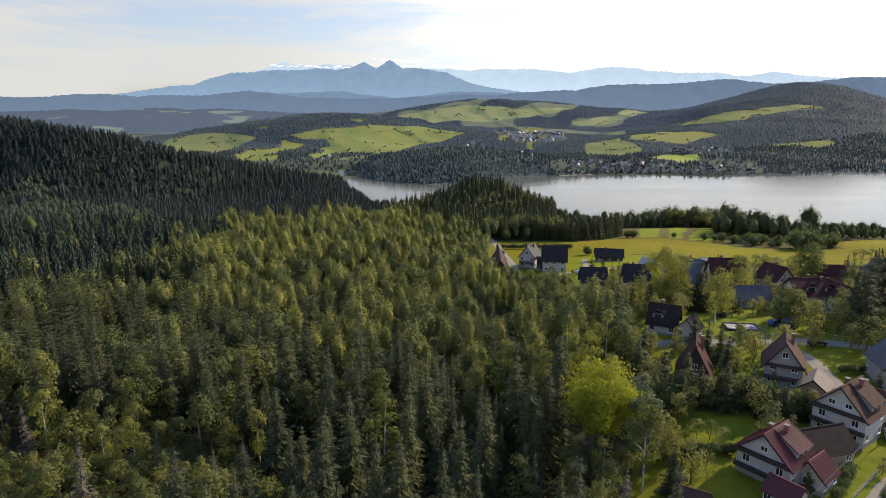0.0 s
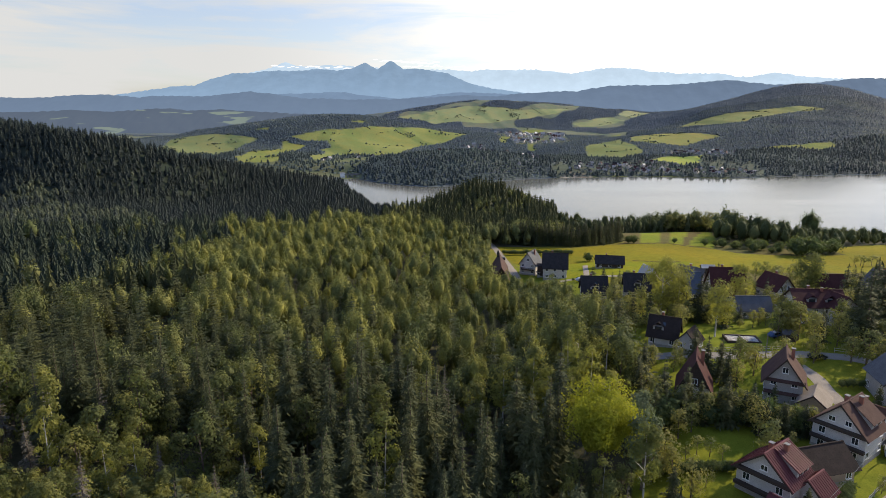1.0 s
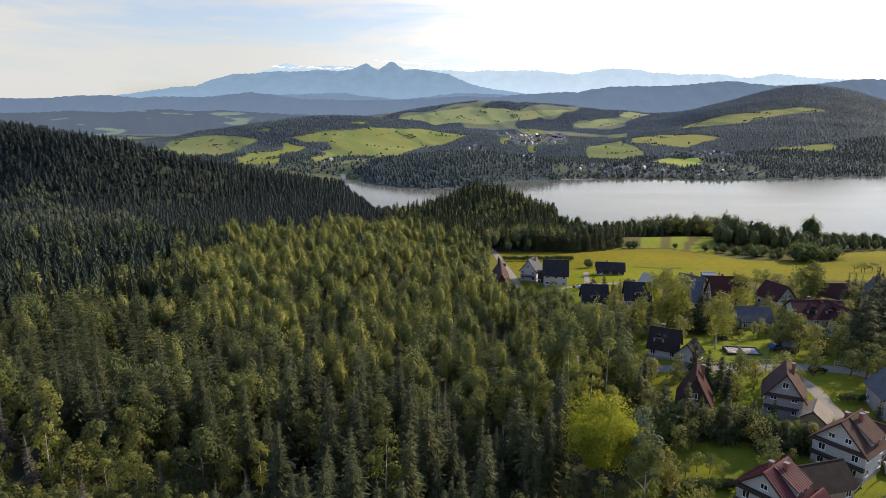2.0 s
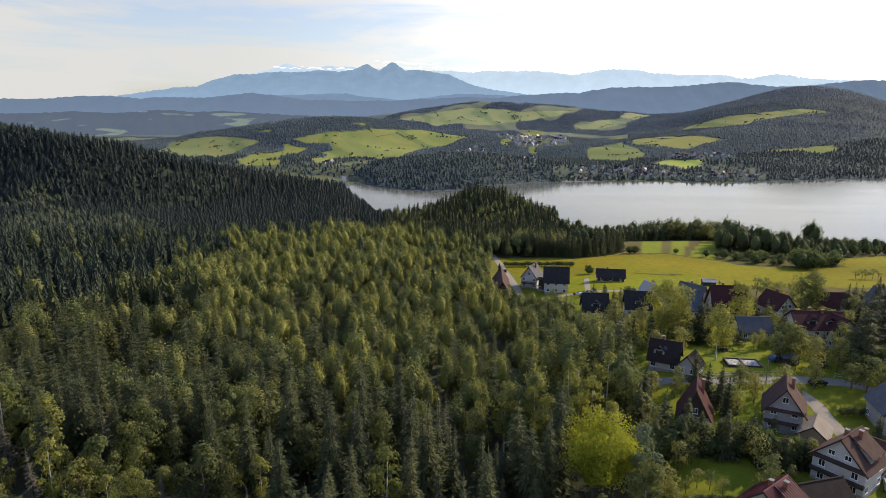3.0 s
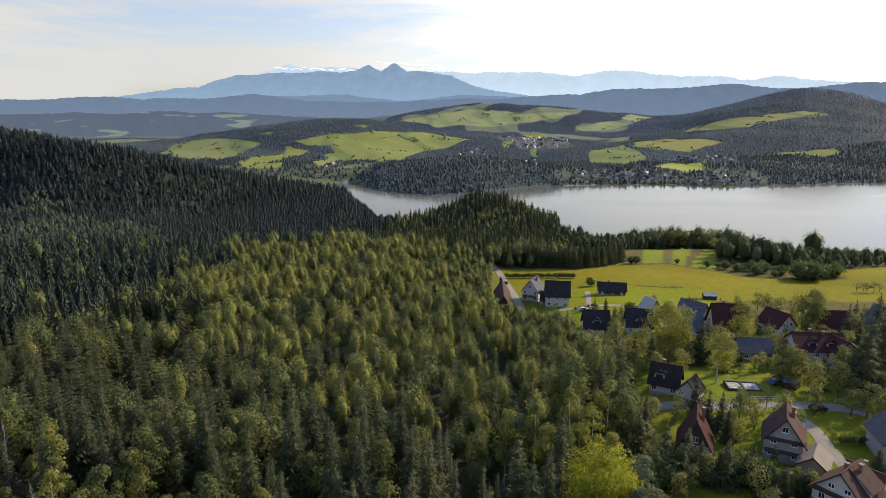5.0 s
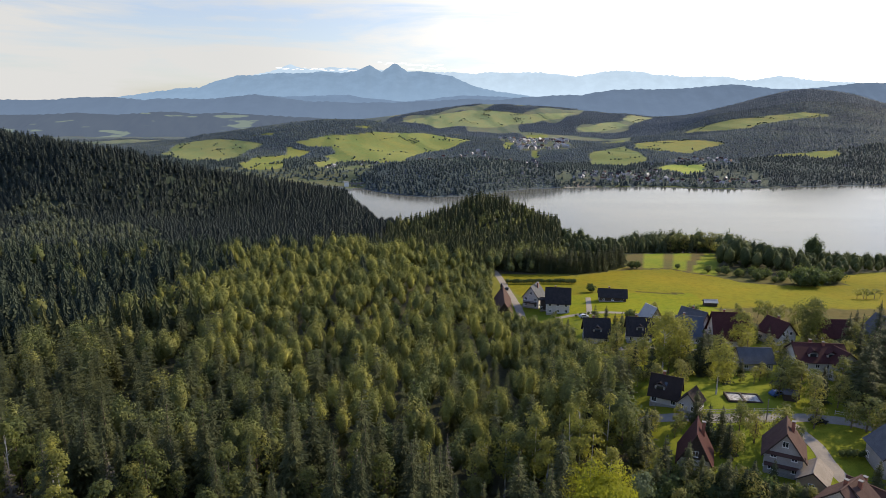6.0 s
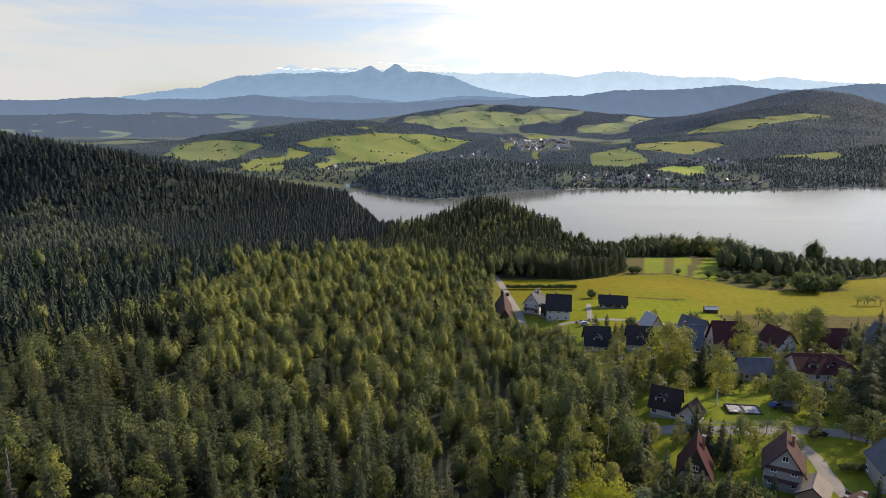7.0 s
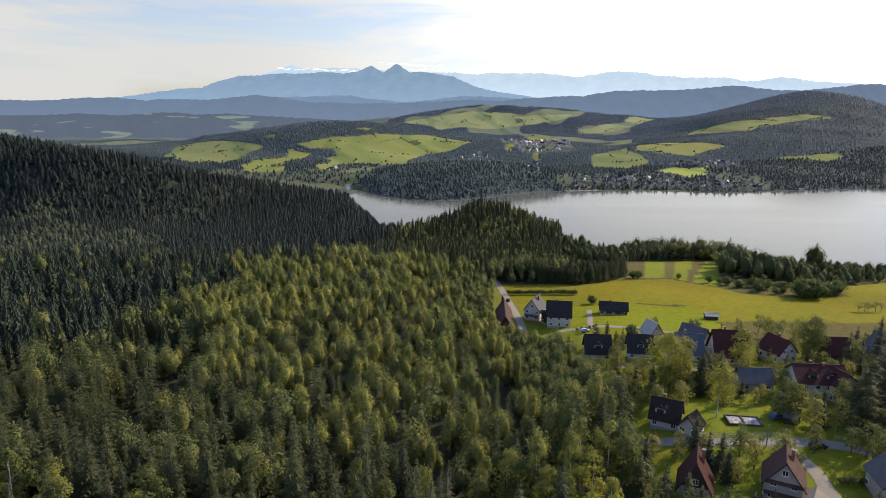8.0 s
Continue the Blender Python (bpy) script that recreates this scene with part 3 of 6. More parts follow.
def build_clouds(banks):
    """Small clouds lying against the summits: flattened puffs run together."""
    rs = np.random.RandomState(5)
    u, w = np.meshgrid(np.linspace(0, 2 * np.pi, 12, endpoint=False), np.linspace(-np.pi / 2, np.pi / 2, 7))
    ball = np.stack([np.cos(w) * np.cos(u), np.cos(w) * np.sin(u), np.sin(w)], -1).reshape(-1, 3)
    i, j = np.meshgrid(np.arange(6), np.arange(12), indexing="ij")
    quads = np.stack([i * 12 + j, i * 12 + (j + 1) % 12, (i + 1) * 12 + (j + 1) % 12, (i + 1) * 12 + j], -1).reshape(-1, 4)
    vs, fs = [], []
    for (x0, x1, z, n, fat) in banks:
        for k in range(n):
            x = x0 + (x1 - x0) * (k + rs.uniform(-0.4, 0.4)) / max(n - 1, 1)
            r = fat * rs.uniform(0.5, 1.3)
            v = ball * [r * 2.6, r * 1.5, r * 0.55] + [x, 4480 + rs.uniform(-20, 20), z + rs.uniform(-6, 8) + r * 0.2]
            fs.append(quads + len(vs) * len(ball))
            vs.append(v)
    m, nt, bs = material("glowing_cloud")
    bs.inputs["Base Color"].default_value, bs.inputs["Roughness"].default_value = lin(0.9, 0.89, 0.87), 1.0
    # the clouds' sunlit brightness is mostly emission mixed over a white body
    em, mx = nt.nodes.new("ShaderNodeEmission"), nt.nodes.new("ShaderNodeMixShader")
    em.inputs["Color"].default_value, mx.inputs[0].default_value = lin(0.90, 0.89, 0.88), 0.86
    nt.links.new(bs.outputs["BSDF"], mx.inputs[1])
    nt.links.new(em.outputs["Emission"], mx.inputs[2])
    nt.links.new(mx.outputs["Shader"], nt.nodes["Material Output"].inputs["Surface"])
    ob = new("backdrop", mesh_of("backdrop", np.concatenate(vs), np.concatenate(fs), m, smooth=True))
    return tagged(ob, "small white clouds lying against the summits", "clouds", kind="structure")


build_clouds([(-1130, -900, 352, 9, 8), (-880, -560, 346, 12, 8), (-450, -300, 392, 6, 9), (-270, -60, 376, 9, 9), (-240, -20, 356, 8, 8), (30, 150, 352, 6, 7)])
# ---------------- tree shapes ----------------
def spruce_crown(rng, h, r, tiers, per, segs, start=0.14):
    """Whorls of drooping sprays round a stem: each spray is a jagged fan of needles."""
    v, f = [], []
    for k in range(tiers):
        u = (k + rng.uniform(-0.3, 0.3)) / tiers
        z0 = h * (start + (1 - start) * max(u, 0.0) ** 0.92)
        reach = (r * (1 - max(u, 0)) ** 0.85 + 0.25) * rng.uniform(0.68, 1.2)
        for b in range(per):
            a = 2 * math.pi * (b + rng.uniform(-0.35, 0.35)) / per + k * 2.4
            ln = reach * rng.uniform(0.55, 1.2)
            ca, sa = math.cos(a), math.sin(a)
            rise, wide = rng.uniform(0.02, 0.16), ln * rng.uniform(0.20, 0.30) + 0.10
            droop = rng.uniform(0.30, 0.55)
            spine = []
            for s in range(segs + 1):
                t = s / segs
                spine.append((ln * t, z0 + ln * (rise * t - droop * t * t) + 0.25 * ln * t * (t > 0.9)))
            for s in range(segs):
                (d0, za), (d1, zb) = spine[s], spine[s + 1]
                w = wide * (0.55 + 0.75 * math.sin(math.pi * (s + 0.7) / (segs + 0.3)))
                dm = d1 + 0.12 * ln
                for sign in (-1, 1):
                    i = len(v)
                    v += [(d0 * ca, d0 * sa, za), (d1 * ca, d1 * sa, zb),
                          (dm * ca - sign * w * sa, dm * sa + sign * w * ca, zb - w * rng.uniform(0.25, 0.75))]
                    f.append((i, i + 1, i + 2))
    i = len(v)
    v += [(0.16, 0, h * 0.95), (-0.1, 0.14, h * 0.95), (-0.1, -0.14, h * 0.95), (0, 0, h + 0.5)]
    f += [(i, i + 1, i + 3), (i + 1, i + 2, i + 3), (i + 2, i, i + 3)]
    return np.array(v, np.float32), np.array(f, np.int32)


def full_crown(rng, h, r, leaves, size, low=0.2, tall=0.35, core=0.72, finer=2):
    """A dense crown for the wood: a billowing inner body, and leaf sprays standing off it that break its outline."""
    rs = np.random.RandomState(rng.randrange(1 << 30))
    mid, half = h * (low + 1) / 2, h * (1 - low) / 2
    waves_at, phase = rs.normal(size=(8, 3)) * 2.6, rs.uniform(0, 6.28, 8)
    lean = rs.uniform(-0.12, 0.12, 2)

    def body(d, grow):
        billow = 0.90 + 0.15 * np.abs(np.sin(d @ waves_at.T + phase)).sum(1) - 0.15 * 8 * 0.64
        taper = np.where(d[:, 2] > 0, 1 - tall * np.clip(d[:, 2], 0, 1) ** 2, 1 - 0.25 * np.clip(-d[:, 2], 0, 1))
        p = d * (billow * grow)[:, None] * np.array([r, r, half])
        p[:, :2] *= taper[:, None]
        p[:, :2] += p[:, 2:3] * lean
        p[:, 2] += mid
        return p

    bm = bmesh.new()
    bmesh.ops.create_icosphere(bm, subdivisions=finer, radius=1.0)
    v = np.array([q.co for q in bm.verts])
    f = np.array([[q.index for q in t.verts] for t in bm.faces])
    bm.free()
    v = body(v, core * rs.uniform(0.92, 1.06, len(v)))
    d = rs.normal(size=(leaves, 3))
    d[:, 2] = np.where(d[:, 2] < -0.5, -d[:, 2], d[:, 2])
    d /= np.linalg.norm(d, axis=1)[:, None]
    p = body(d, core + (1.15 - core) * rs.rand(leaves) ** 1.3)
    n = d + rs.normal(size=(leaves, 3)) * 0.5
    n /= np.linalg.norm(n, axis=1)[:, None]
    a = np.cross(n, rs.normal(size=(leaves, 3)))
    a /= np.linalg.norm(a, axis=1)[:, None] + 1e-9
    b = np.cross(n, a)
    s = (size * rs.uniform(0.6, 1.4, leaves))[:, None]
    tri = np.stack([p - a * s - b * s * 0.5, p + a * s - b * s * 0.4, p + b * s * 0.9], 1).reshape(-1, 3)
    g = np.arange(leaves * 3).reshape(-1, 3)
    return np.concatenate([v, tri]).astype(np.float32), np.concatenate([f, g + len(v)]).astype(np.int32)


def leaf_crown(rng, h, r, lobes, leaves, size, low=0.28, tall=1.0, open_=0.0):
    """A crown of leaf clumps: lobes of different size set round and above one another, with gaps between."""
    rs = np.random.RandomState(rng.randrange(1 << 30))
    mid, half = h * (low + 1) / 2, h * (1 - low) / 2
    u = rs.uniform(-1, 1, lobes)
    ang = rs.uniform(0, 2 * np.pi, lobes) + np.arange(lobes) * 2.4
    width = r * np.sqrt(np.clip(1 - np.abs(u) ** 2.2, 0.05, 1)) * np.where(u > 0, 1 - 0.35 * u * tall, 1)
    rad = width * rs.uniform(0.35, 0.85, lobes)
    cx, cy, cz = np.cos(ang) * rad, np.sin(ang) * rad, mid + u * half * 0.86
    lr = r * rs.uniform(0.30, 0.48, lobes) * (1 - open_)
    which = rs.randint(0, lobes, leaves)
    d = rs.normal(size=(leaves, 3))
    d /= np.linalg.norm(d, axis=1)[:, None]
    d[:, 2] = np.where(d[:, 2] < -0.3, -d[:, 2], d[:, 2])
    p = np.stack([cx, cy, cz], 1)[which] + d * (lr[which] * rs.uniform(0.55, 1.08, leaves))[:, None] * np.array([1, 1, 1.15])
    out = (p - np.array([0, 0, mid])) / np.array([r, r, half])
    n = d * 0.55 + out * 0.95 + rs.normal(size=(leaves, 3)) * 0.26
    n /= np.linalg.norm(n, axis=1)[:, None]
    a = np.cross(n, rs.normal(size=(leaves, 3)))
    a /= np.linalg.norm(a, axis=1)[:, None] + 1e-9
    b = np.cross(n, a)
    s = (size * rs.uniform(0.6, 1.35, leaves))[:, None]
    quad = np.stack([p - a * s, p + b * s * 0.62 - n * s * 0.15, p + a * s, p - b * s * 0.62 - n * s * 0.15], 1)
    i = np.arange(leaves)[:, None] * 4
    f = np.concatenate([i + np.array([[0, 1, 2]]), i + np.array([[0, 2, 3]])])
    v, f = quad.reshape(-1, 3).astype(np.float32), f.astype(np.int32)
    return v, f


def stem(rng, h, r0, r1, limbs=0, spread=0.0, low=0.3, sides=6):
    """A tapered, slightly bent trunk, with limbs where the crown needs them."""
    v, f = [], []

    def tube(pts, rads):
        start = len(v)
        for (x, y, z), r in zip(pts, rads):
            for s in range(sides):
                a = 2 * math.pi * s / sides
                v.append((x + r * math.cos(a), y + r * math.sin(a), z))
        for k in range(len(pts) - 1):
            for s in range(sides):
                t = (s + 1) % sides
                f.append((start + k * sides + s, start + k * sides + t, start + (k + 1) * sides + t, start + (k + 1) * sides + s))
    bend = rng.uniform(-0.3, 0.3), rng.uniform(-0.3, 0.3)
    zs = [-0.6, 0.3, h * 0.3, h * 0.6, h]
    tube([(bend[0] * (z / h) ** 2, bend[1] * (z / h) ** 2, z) for z in zs], [r0 * 1.35, r0, r0 * 0.75 + r1 * 0.25, (r0 + r1) / 2, r1])
    for k in range(limbs):
        a, z = k * 2.4 + rng.uniform(-0.4, 0.4), h * rng.uniform(low, 0.85)
        ln = spread * rng.uniform(0.6, 1.0)
        tube([(0, 0, z), (math.cos(a) * ln * 0.5, math.sin(a) * ln * 0.5, z + ln * 0.45), (math.cos(a) * ln, math.sin(a) * ln, z + ln * 0.8)],
             [r0 * 0.42, r0 * 0.28, r0 * 0.1])
    return np.array(v, np.float32), np.array(f, np.int32)


def tiered_spruce(rng, h, r, tiers, teeth):
    """A spruce seen from some way off: star-shaped whorls of drooping boughs, one above another."""
    v, f = [], []
    for k in range(tiers):
        u = k / tiers
        z0 = h * (0.12 + 0.85 * u) + rng.uniform(-0.15, 0.15)
        reach = (r * (1 - u) ** 0.78 + 0.2) * rng.uniform(0.8, 1.15)
        lean = rng.uniform(-0.12, 0.12), rng.uniform(-0.12, 0.12)
        i = len(v)
        v.append((0.0, 0.0, min(h, z0 + 0.45 * reach + 0.055 * h)))
        turn = rng.uniform(0, 6.28)
        for s in range(teeth * 2):
            a = turn + math.pi * (s + rng.uniform(-0.3, 0.3)) / teeth
            q = reach * (rng.uniform(0.80, 1.25) if s % 2 == 0 else rng.uniform(0.52, 0.74))
            px, py = q * math.cos(a), q * math.sin(a)
            v.append((px, py, z0 - 0.22 * q + px * lean[0] + py * lean[1] - (0.0 if s % 2 == 0 else 0.12 * reach)))
        for s in range(teeth * 2):
            f.append((i, i + 1 + s, i + 1 + (s + 1) % (teeth * 2)))
    i = len(v)
    v += [(0.14, 0, h * 0.94), (-0.1, 0.12, h * 0.94), (-0.1, -0.12, h * 0.94), (0, 0, h + 0.6)]
    f += [(i, i + 1, i + 3), (i + 1, i + 2, i + 3), (i + 2, i, i + 3)]
    return np.array(v, np.float32), np.array(f, np.int32)


def far_spruce(rng, h, r, tiers, sides):
    """A spruce for the distance: ragged cones stacked on one another."""
    v, f = [], []
    for k in range(tiers):
        z0, z1 = h * (0.1 + 0.8 * k / tiers), h * (0.1 + 0.8 * (k + 1.5) / tiers) if k < tiers - 1 else h
        rr = r * (1 - 0.85 * k / tiers)
        i = len(v)
        v.append((0, 0, min(z1, h)))
        for s in range(sides):
            a = 2 * math.pi * (s + rng.uniform(-0.3, 0.3)) / sides + k
            q = rr * rng.uniform(0.65, 1.2)
            v.append((q * math.cos(a), q * math.sin(a), z0 - rng.uniform(0, 0.08) * h))
        for s in range(sides):
            f.append((i, i + 1 + s, i + 1 + (s + 1) % sides))
    return np.array(v, np.float32), np.array(f, np.int32)


def far_broad(rng, h, r, lobes):
    """A broad-leaved tree for the distance: a few ragged clumps."""
    v, f = [], []
    for k in range(lobes):
        a, q = 2.4 * k + rng.uniform(-0.5, 0.5), r * rng.uniform(0.1, 0.6) * (k > 0)
        c = (q * math.cos(a), q * math.sin(a), h * rng.uniform(0.45, 0.72) if k else h * 0.62)
        lr = r * rng.uniform(0.45, 0.75)
        i = len(v)
        for s in range(5):
            b = 2 * math.pi * s / 5 + rng.uniform(-0.4, 0.4)
            e = lr * rng.uniform(0.75, 1.2)
            v.append((c[0] + e * math.cos(b), c[1] + e * math.sin(b), c[2] + lr * rng.uniform(-0.35, 0.25)))
        v += [(c[0], c[1], c[2] + lr * rng.uniform(0.9, 1.3)), (c[0], c[1], c[2] - lr)]
        for s in range(5):
            f += [(i + s, i + (s + 1) % 5, i + 5), (i + (s + 1) % 5, i + s, i + 6)]
    return np.array(v, np.float32), np.array(f, np.int32)


def scatter(name, label, category, shapes, places, mat, smooth=False):
    """Many trees as one object. places: rows of x, y, z, scale, slimness, turn, tint."""
    places = np.asarray(places, np.float32)
    allv, allf, allt, off = [], [], [], 0
    pick = np.arange(len(places)) % len(shapes)
    for k, (v, f) in enumerate(shapes):
        pl = places[pick == k]
        if not len(pl):
            continue
        c, s = np.cos(pl[:, 5]), np.sin(pl[:, 5])
        sx, sz = (pl[:, 3] * pl[:, 4])[:, None], pl[:, 3][:, None]
        x = (v[None, :, 0] * c[:, None] - v[None, :, 1] * s[:, None]) * sx + pl[:, 0:1]
        y = (v[None, :, 0] * s[:, None] + v[None, :, 1] * c[:, None]) * sx + pl[:, 1:2]
        z = v[None, :, 2] * sz + pl[:, 2:3]
        allv.append(np.stack([x, y, z], -1).reshape(-1, 3))
        allf.append((f[None] + (np.arange(len(pl)) * len(v))[:, None, None]).reshape(-1, 3) + off)
        allt.append(np.repeat(pl[:, 6], len(v)))
        off += len(pl) * len(v)
    if not allv:
        return None
    me = mesh_of(name, np.concatenate(allv), np.concatenate(allf), mat, np.concatenate(allt), smooth)
    return tagged(new(name, me), label, category, kind="stuff")


rng = random.Random(11)


def tree_kind(name, label, category, group, crown, crown_mat, trunk, trunk_mat):
    """One tree: an empty at its foot with a trunk and a crown."""
    ob = tagged(new(name), label, category, group)
    part("trunk", mesh_of("trunk", *trunk, trunk_mat, smooth=True), trunk_mat, ob)
    part("crown", mesh_of("crown", *crown, crown_mat), crown_mat, ob)
    return ob


class Stand:
    """Kinds of tree that are set one by one: the first of each shape is the model, later ones are copies."""

    def __init__(self):
        self.models = []
        self.used = []

    def add(self, model):
        self.models.append(model)
        self.used.append(False)

    def plant(self, k, x, y, z, size, slim, turn, lean=0.0):
        m = pose(x, y, z, lean * math.cos(turn), lean * math.sin(turn), math.degrees(turn))
        k %= len(self.models)
        ob = self.models[k]
        if self.used[k]:
            ob = copy_thing(ob, m)
            ob.matrix_basis = m
        self.used[k] = True
        ob.matrix_basis = m @ Matrix.Diagonal((size * slim, size * slim, size, 1))
        return ob


spruces, birches, broads = Stand(), Stand(), Stand()
for k in range(6):
    spruces.add(tree_kind("spruce", "tall dark green spruce with drooping boughs", "tree", "spruces of the near wood",
                          spruce_crown(rng, 22, rng.uniform(2.5, 3.4), 27, 9, 3), m_spruce, stem(rng, 21.5, 0.26, 0.04), m_bark))
for k in range(5):
    birches.add(tree_kind("birch", "slender birch with yellow-green leaves", "tree", "birches of the near wood",
                          leaf_crown(rng, 18, 2.7, 30, 1450, 0.25, 0.22), m_birch, stem(rng, 16, 0.17, 0.03, 6, 2.0), m_birch_bark))
for k in range(5):
    broads.add(tree_kind("broadleaf_tree", "leafy green broad-leaved tree", "tree", "broad-leaved trees of the near wood",
                         leaf_crown(rng, 15, 3.9, 30, 1350, 0.295, 0.15, 0.6), m_broad, stem(rng, 12, 0.24, 0.04, 7, 3.0, 0.25), m_bark))

scrub = Stand()
for k in range(4):
    scrub.add(tree_kind("bush", "leafy green bush in the clearing of the wood", "shrub", "bushes of the near wood",
                        full_crown(rng, 5.5, 2.6, 520, 0.20, 0.0, 0.3), m_broad, stem(rng, 3.5, 0.1, 0.03, 4, 1.2, 0.1), m_bark))
deads = Stand()
for k in range(2):
    deads.add(tree_kind("dead_spruce", "dead grey-brown spruce with bare twigs", "tree", "dead spruces of the near wood",
                        spruce_crown(rng, 20, 1.7, 16, 5, 2, 0.3), m_dead, stem(rng, 20.5, 0.2, 0.04), m_bark))

spruce_mid = [tiered_spruce(rng, 20, rng.uniform(2.8, 3.6), 12, 6) for k in range(8)]
spruce_fore = [spruce_crown(rng, 21, rng.uniform(2.5, 3.2), 21, 7, 2) for k in range(6)]
birch_mid = [full_crown(rng, 17, rng.uniform(2.0, 2.6), 300, 0.26, 0.48, 0.3) for k in range(9)]
birch_fore = [full_crown(rng, 17, rng.uniform(2.0, 2.6), 680, 0.19, 0.42, 0.35) for k in range(9)]
broad_fore = [full_crown(rng, 15, rng.uniform(3.3, 4.0), 760, 0.26, 0.15, 0.3) for k in range(7)]
broad_mid = [full_crown(rng, 15, rng.uniform(3.3, 4.0), 300, 0.34, 0.15, 0.3) for k in range(7)]
spruce_far = [tiered_spruce(rng, 20, rng.uniform(4.6, 5.8), 6, 4) for k in range(7)]
belt_broad = [full_crown(rng, 14, rng.uniform(3.8, 4.8), 190, 0.40, 0.04, 0.2, 0.84) for k in range(7)]
valley_broad = [full_crown(rng, 15, rng.uniform(3.6, 4.6), 60, 0.75, 0.06, 0.3, 0.8, 1) for k in range(6)]
spruce_shore = [far_spruce(rng, h, 3.2, 2, 5) for h in (7.5, 6.5, 9.5, 7.0, 8.5, 6.0, 7.5)]
spruce_dist = [far_spruce(rng, h, 3.5, 1, 5) for h in (3.4, 4.2, 3.0, 5.8, 3.2, 4.2, 2.8)]
broad_dist = [far_spruce(rng, h, 3.6, 1, 5) for h in (2.6, 3.0, 2.4, 3.4, 2.8)]
broad_field = [far_broad(rng, 7, 4.4, 1) for k in range(5)]


# ---------------- the woods ----------------
def jitter_grid(x0, x1, y0, y1, gap, seed, keep=0.93):
    rs = np.random.RandomState(seed)
    gx, gy = np.meshgrid(np.arange(x0, x1, gap), np.arange(y0, y1, gap))
    gx, gy = gx.ravel() + rs.uniform(-0.46, 0.46, gx.size) * gap, gy.ravel() + rs.uniform(-0.46, 0.46, gx.size) * gap
    ok = rs.rand(gx.size) < keep
    return gx[ok], gy[ok], rs


def birch_share(x, y):
    """How much of the wood is birch: a broad tongue in its middle, fading at its edges."""
    c = np.interp(y, [60, 110, 150, 200, 260, 320, 370, 400], [60, 30, 5, -20, -45, -50, -60, -60])
    half = np.interp(y, [60, 100, 120, 160, 220, 300, 352, 376], [0, 3, 10, 38, 74, 74, 66, 0])
    edge = waves(x, y, 17, 3) * 9
    return step((half - np.abs(x - c) + edge) / 14 + 0.5)


def near_wood(x, y):
    return (x < wood_edge(y) - 2) & (np.abs(x) < 0.80 * y + 22)


# one by one: the trees that the drone climbs past
x, y, rs = jitter_grid(-110, 60, 56, 134, 5.0, 21, 0.9)
ok = near_wood(x, y)
x, y = x[ok], y[ok]
z = height(x, y)
b = birch_share(x, y)
low_bush = step((-x - 14 + 0.15 * (y - 80)) / 16) * step((132 - y) / 30)
for i in range(len(x)):
    p, s = rs.rand(), rs.uniform(0.75, 1.2)
    turn = rs.uniform(0, 6.28)
    edge = max(step((x[i] - wood_edge(y[i]) + 13) / 8), 0.7 * step((x[i] + 8) / 10) * step((y[i] - 100) / 14))
    shady = step((x[i] + 34) / 10) * step((22 - x[i]) / 8) * step((128 - y[i]) / 14)
    if math.hypot(x[i] - 27.5, y[i] - 101.5) < 5.5:
        continue
    if 8 < x[i] < 42 and 72 < y[i] < 99:
        s *= 0.68
    if shady > 0.3:
        if rs.rand() < 0.38:
            continue
        if rs.rand() < 0.9:
            p = 0.69
    if low_bush[i] > 0.6 and x[i] < -34 and y[i] < 105:
        s *= 0.72
        p = p * 0.8
    if p < 0.68 * low_bush[i] or p < 0.45 * edge:
        broads.plant(rs.randint(5), x[i], y[i], z[i], s * rs.uniform(0.55, 0.9), 1.05, turn, rs.uniform(-3, 3))
    elif p < max(b[i] * 0.8, 0.6 * edge):
        birches.plant(rs.randint(5), x[i], y[i], z[i], s * 0.95, rs.uniform(0.9, 1.2), turn, rs.uniform(-3, 3))
    elif p < 0.70:
        spruces.plant(rs.randint(6), x[i], y[i], z[i], s * rs.uniform(0.8, 1.1), rs.uniform(0.85, 1.2), turn, rs.uniform(-1.5, 1.5))
    elif p < 0.74:
        deads.plant(rs.randint(2), x[i], y[i], z[i], s * rs.uniform(0.7, 1.0), 1.0, turn, rs.uniform(-4, 4))
    elif p < 0.84:
        birches.plant(rs.randint(5), x[i], y[i], z[i], s * 1.05, rs.uniform(0.8, 1.1), turn, rs.uniform(-3, 3))
    else:
        broads.plant(rs.randint(5), x[i], y[i], z[i], s * 1.1, 0.95, turn, rs.uniform(-2, 2))

x, y, rs = jitter_grid(-78, -18, 56, 104, 4.6, 41, 0.8)
for px, py in zip(x, y):
    if near_wood(px, py) and px < -14 - 0.3 * (py - 60):
        scrub.plant(rs.randint(4), px, py, float(height(px, py)), rs.uniform(0.8, 1.45), rs.uniform(0.9, 1.25), rs.uniform(0, 6.28))

# the wood beyond them
x, y, rs = jitter_grid(-420, 110, 134, 470, 4.4, 22, 0.94)
ok = near_wood(x, y) & (y < np.interp(x, [-420, -200, -80, 0, 120], [410, 425, 450, 460, 440])) & ~near_meadow(x, y)
x, y = x[ok], y[ok]
z, b, p = height(x, y), birch_share(x, y), rs.rand(len(x))
size, slim, turn, tint = rs.uniform(0.66, 1.22, len(x)), rs.uniform(0.85, 1.15, len(x)), rs.uniform(0, 6.28, len(x)), rs.rand(len(x))
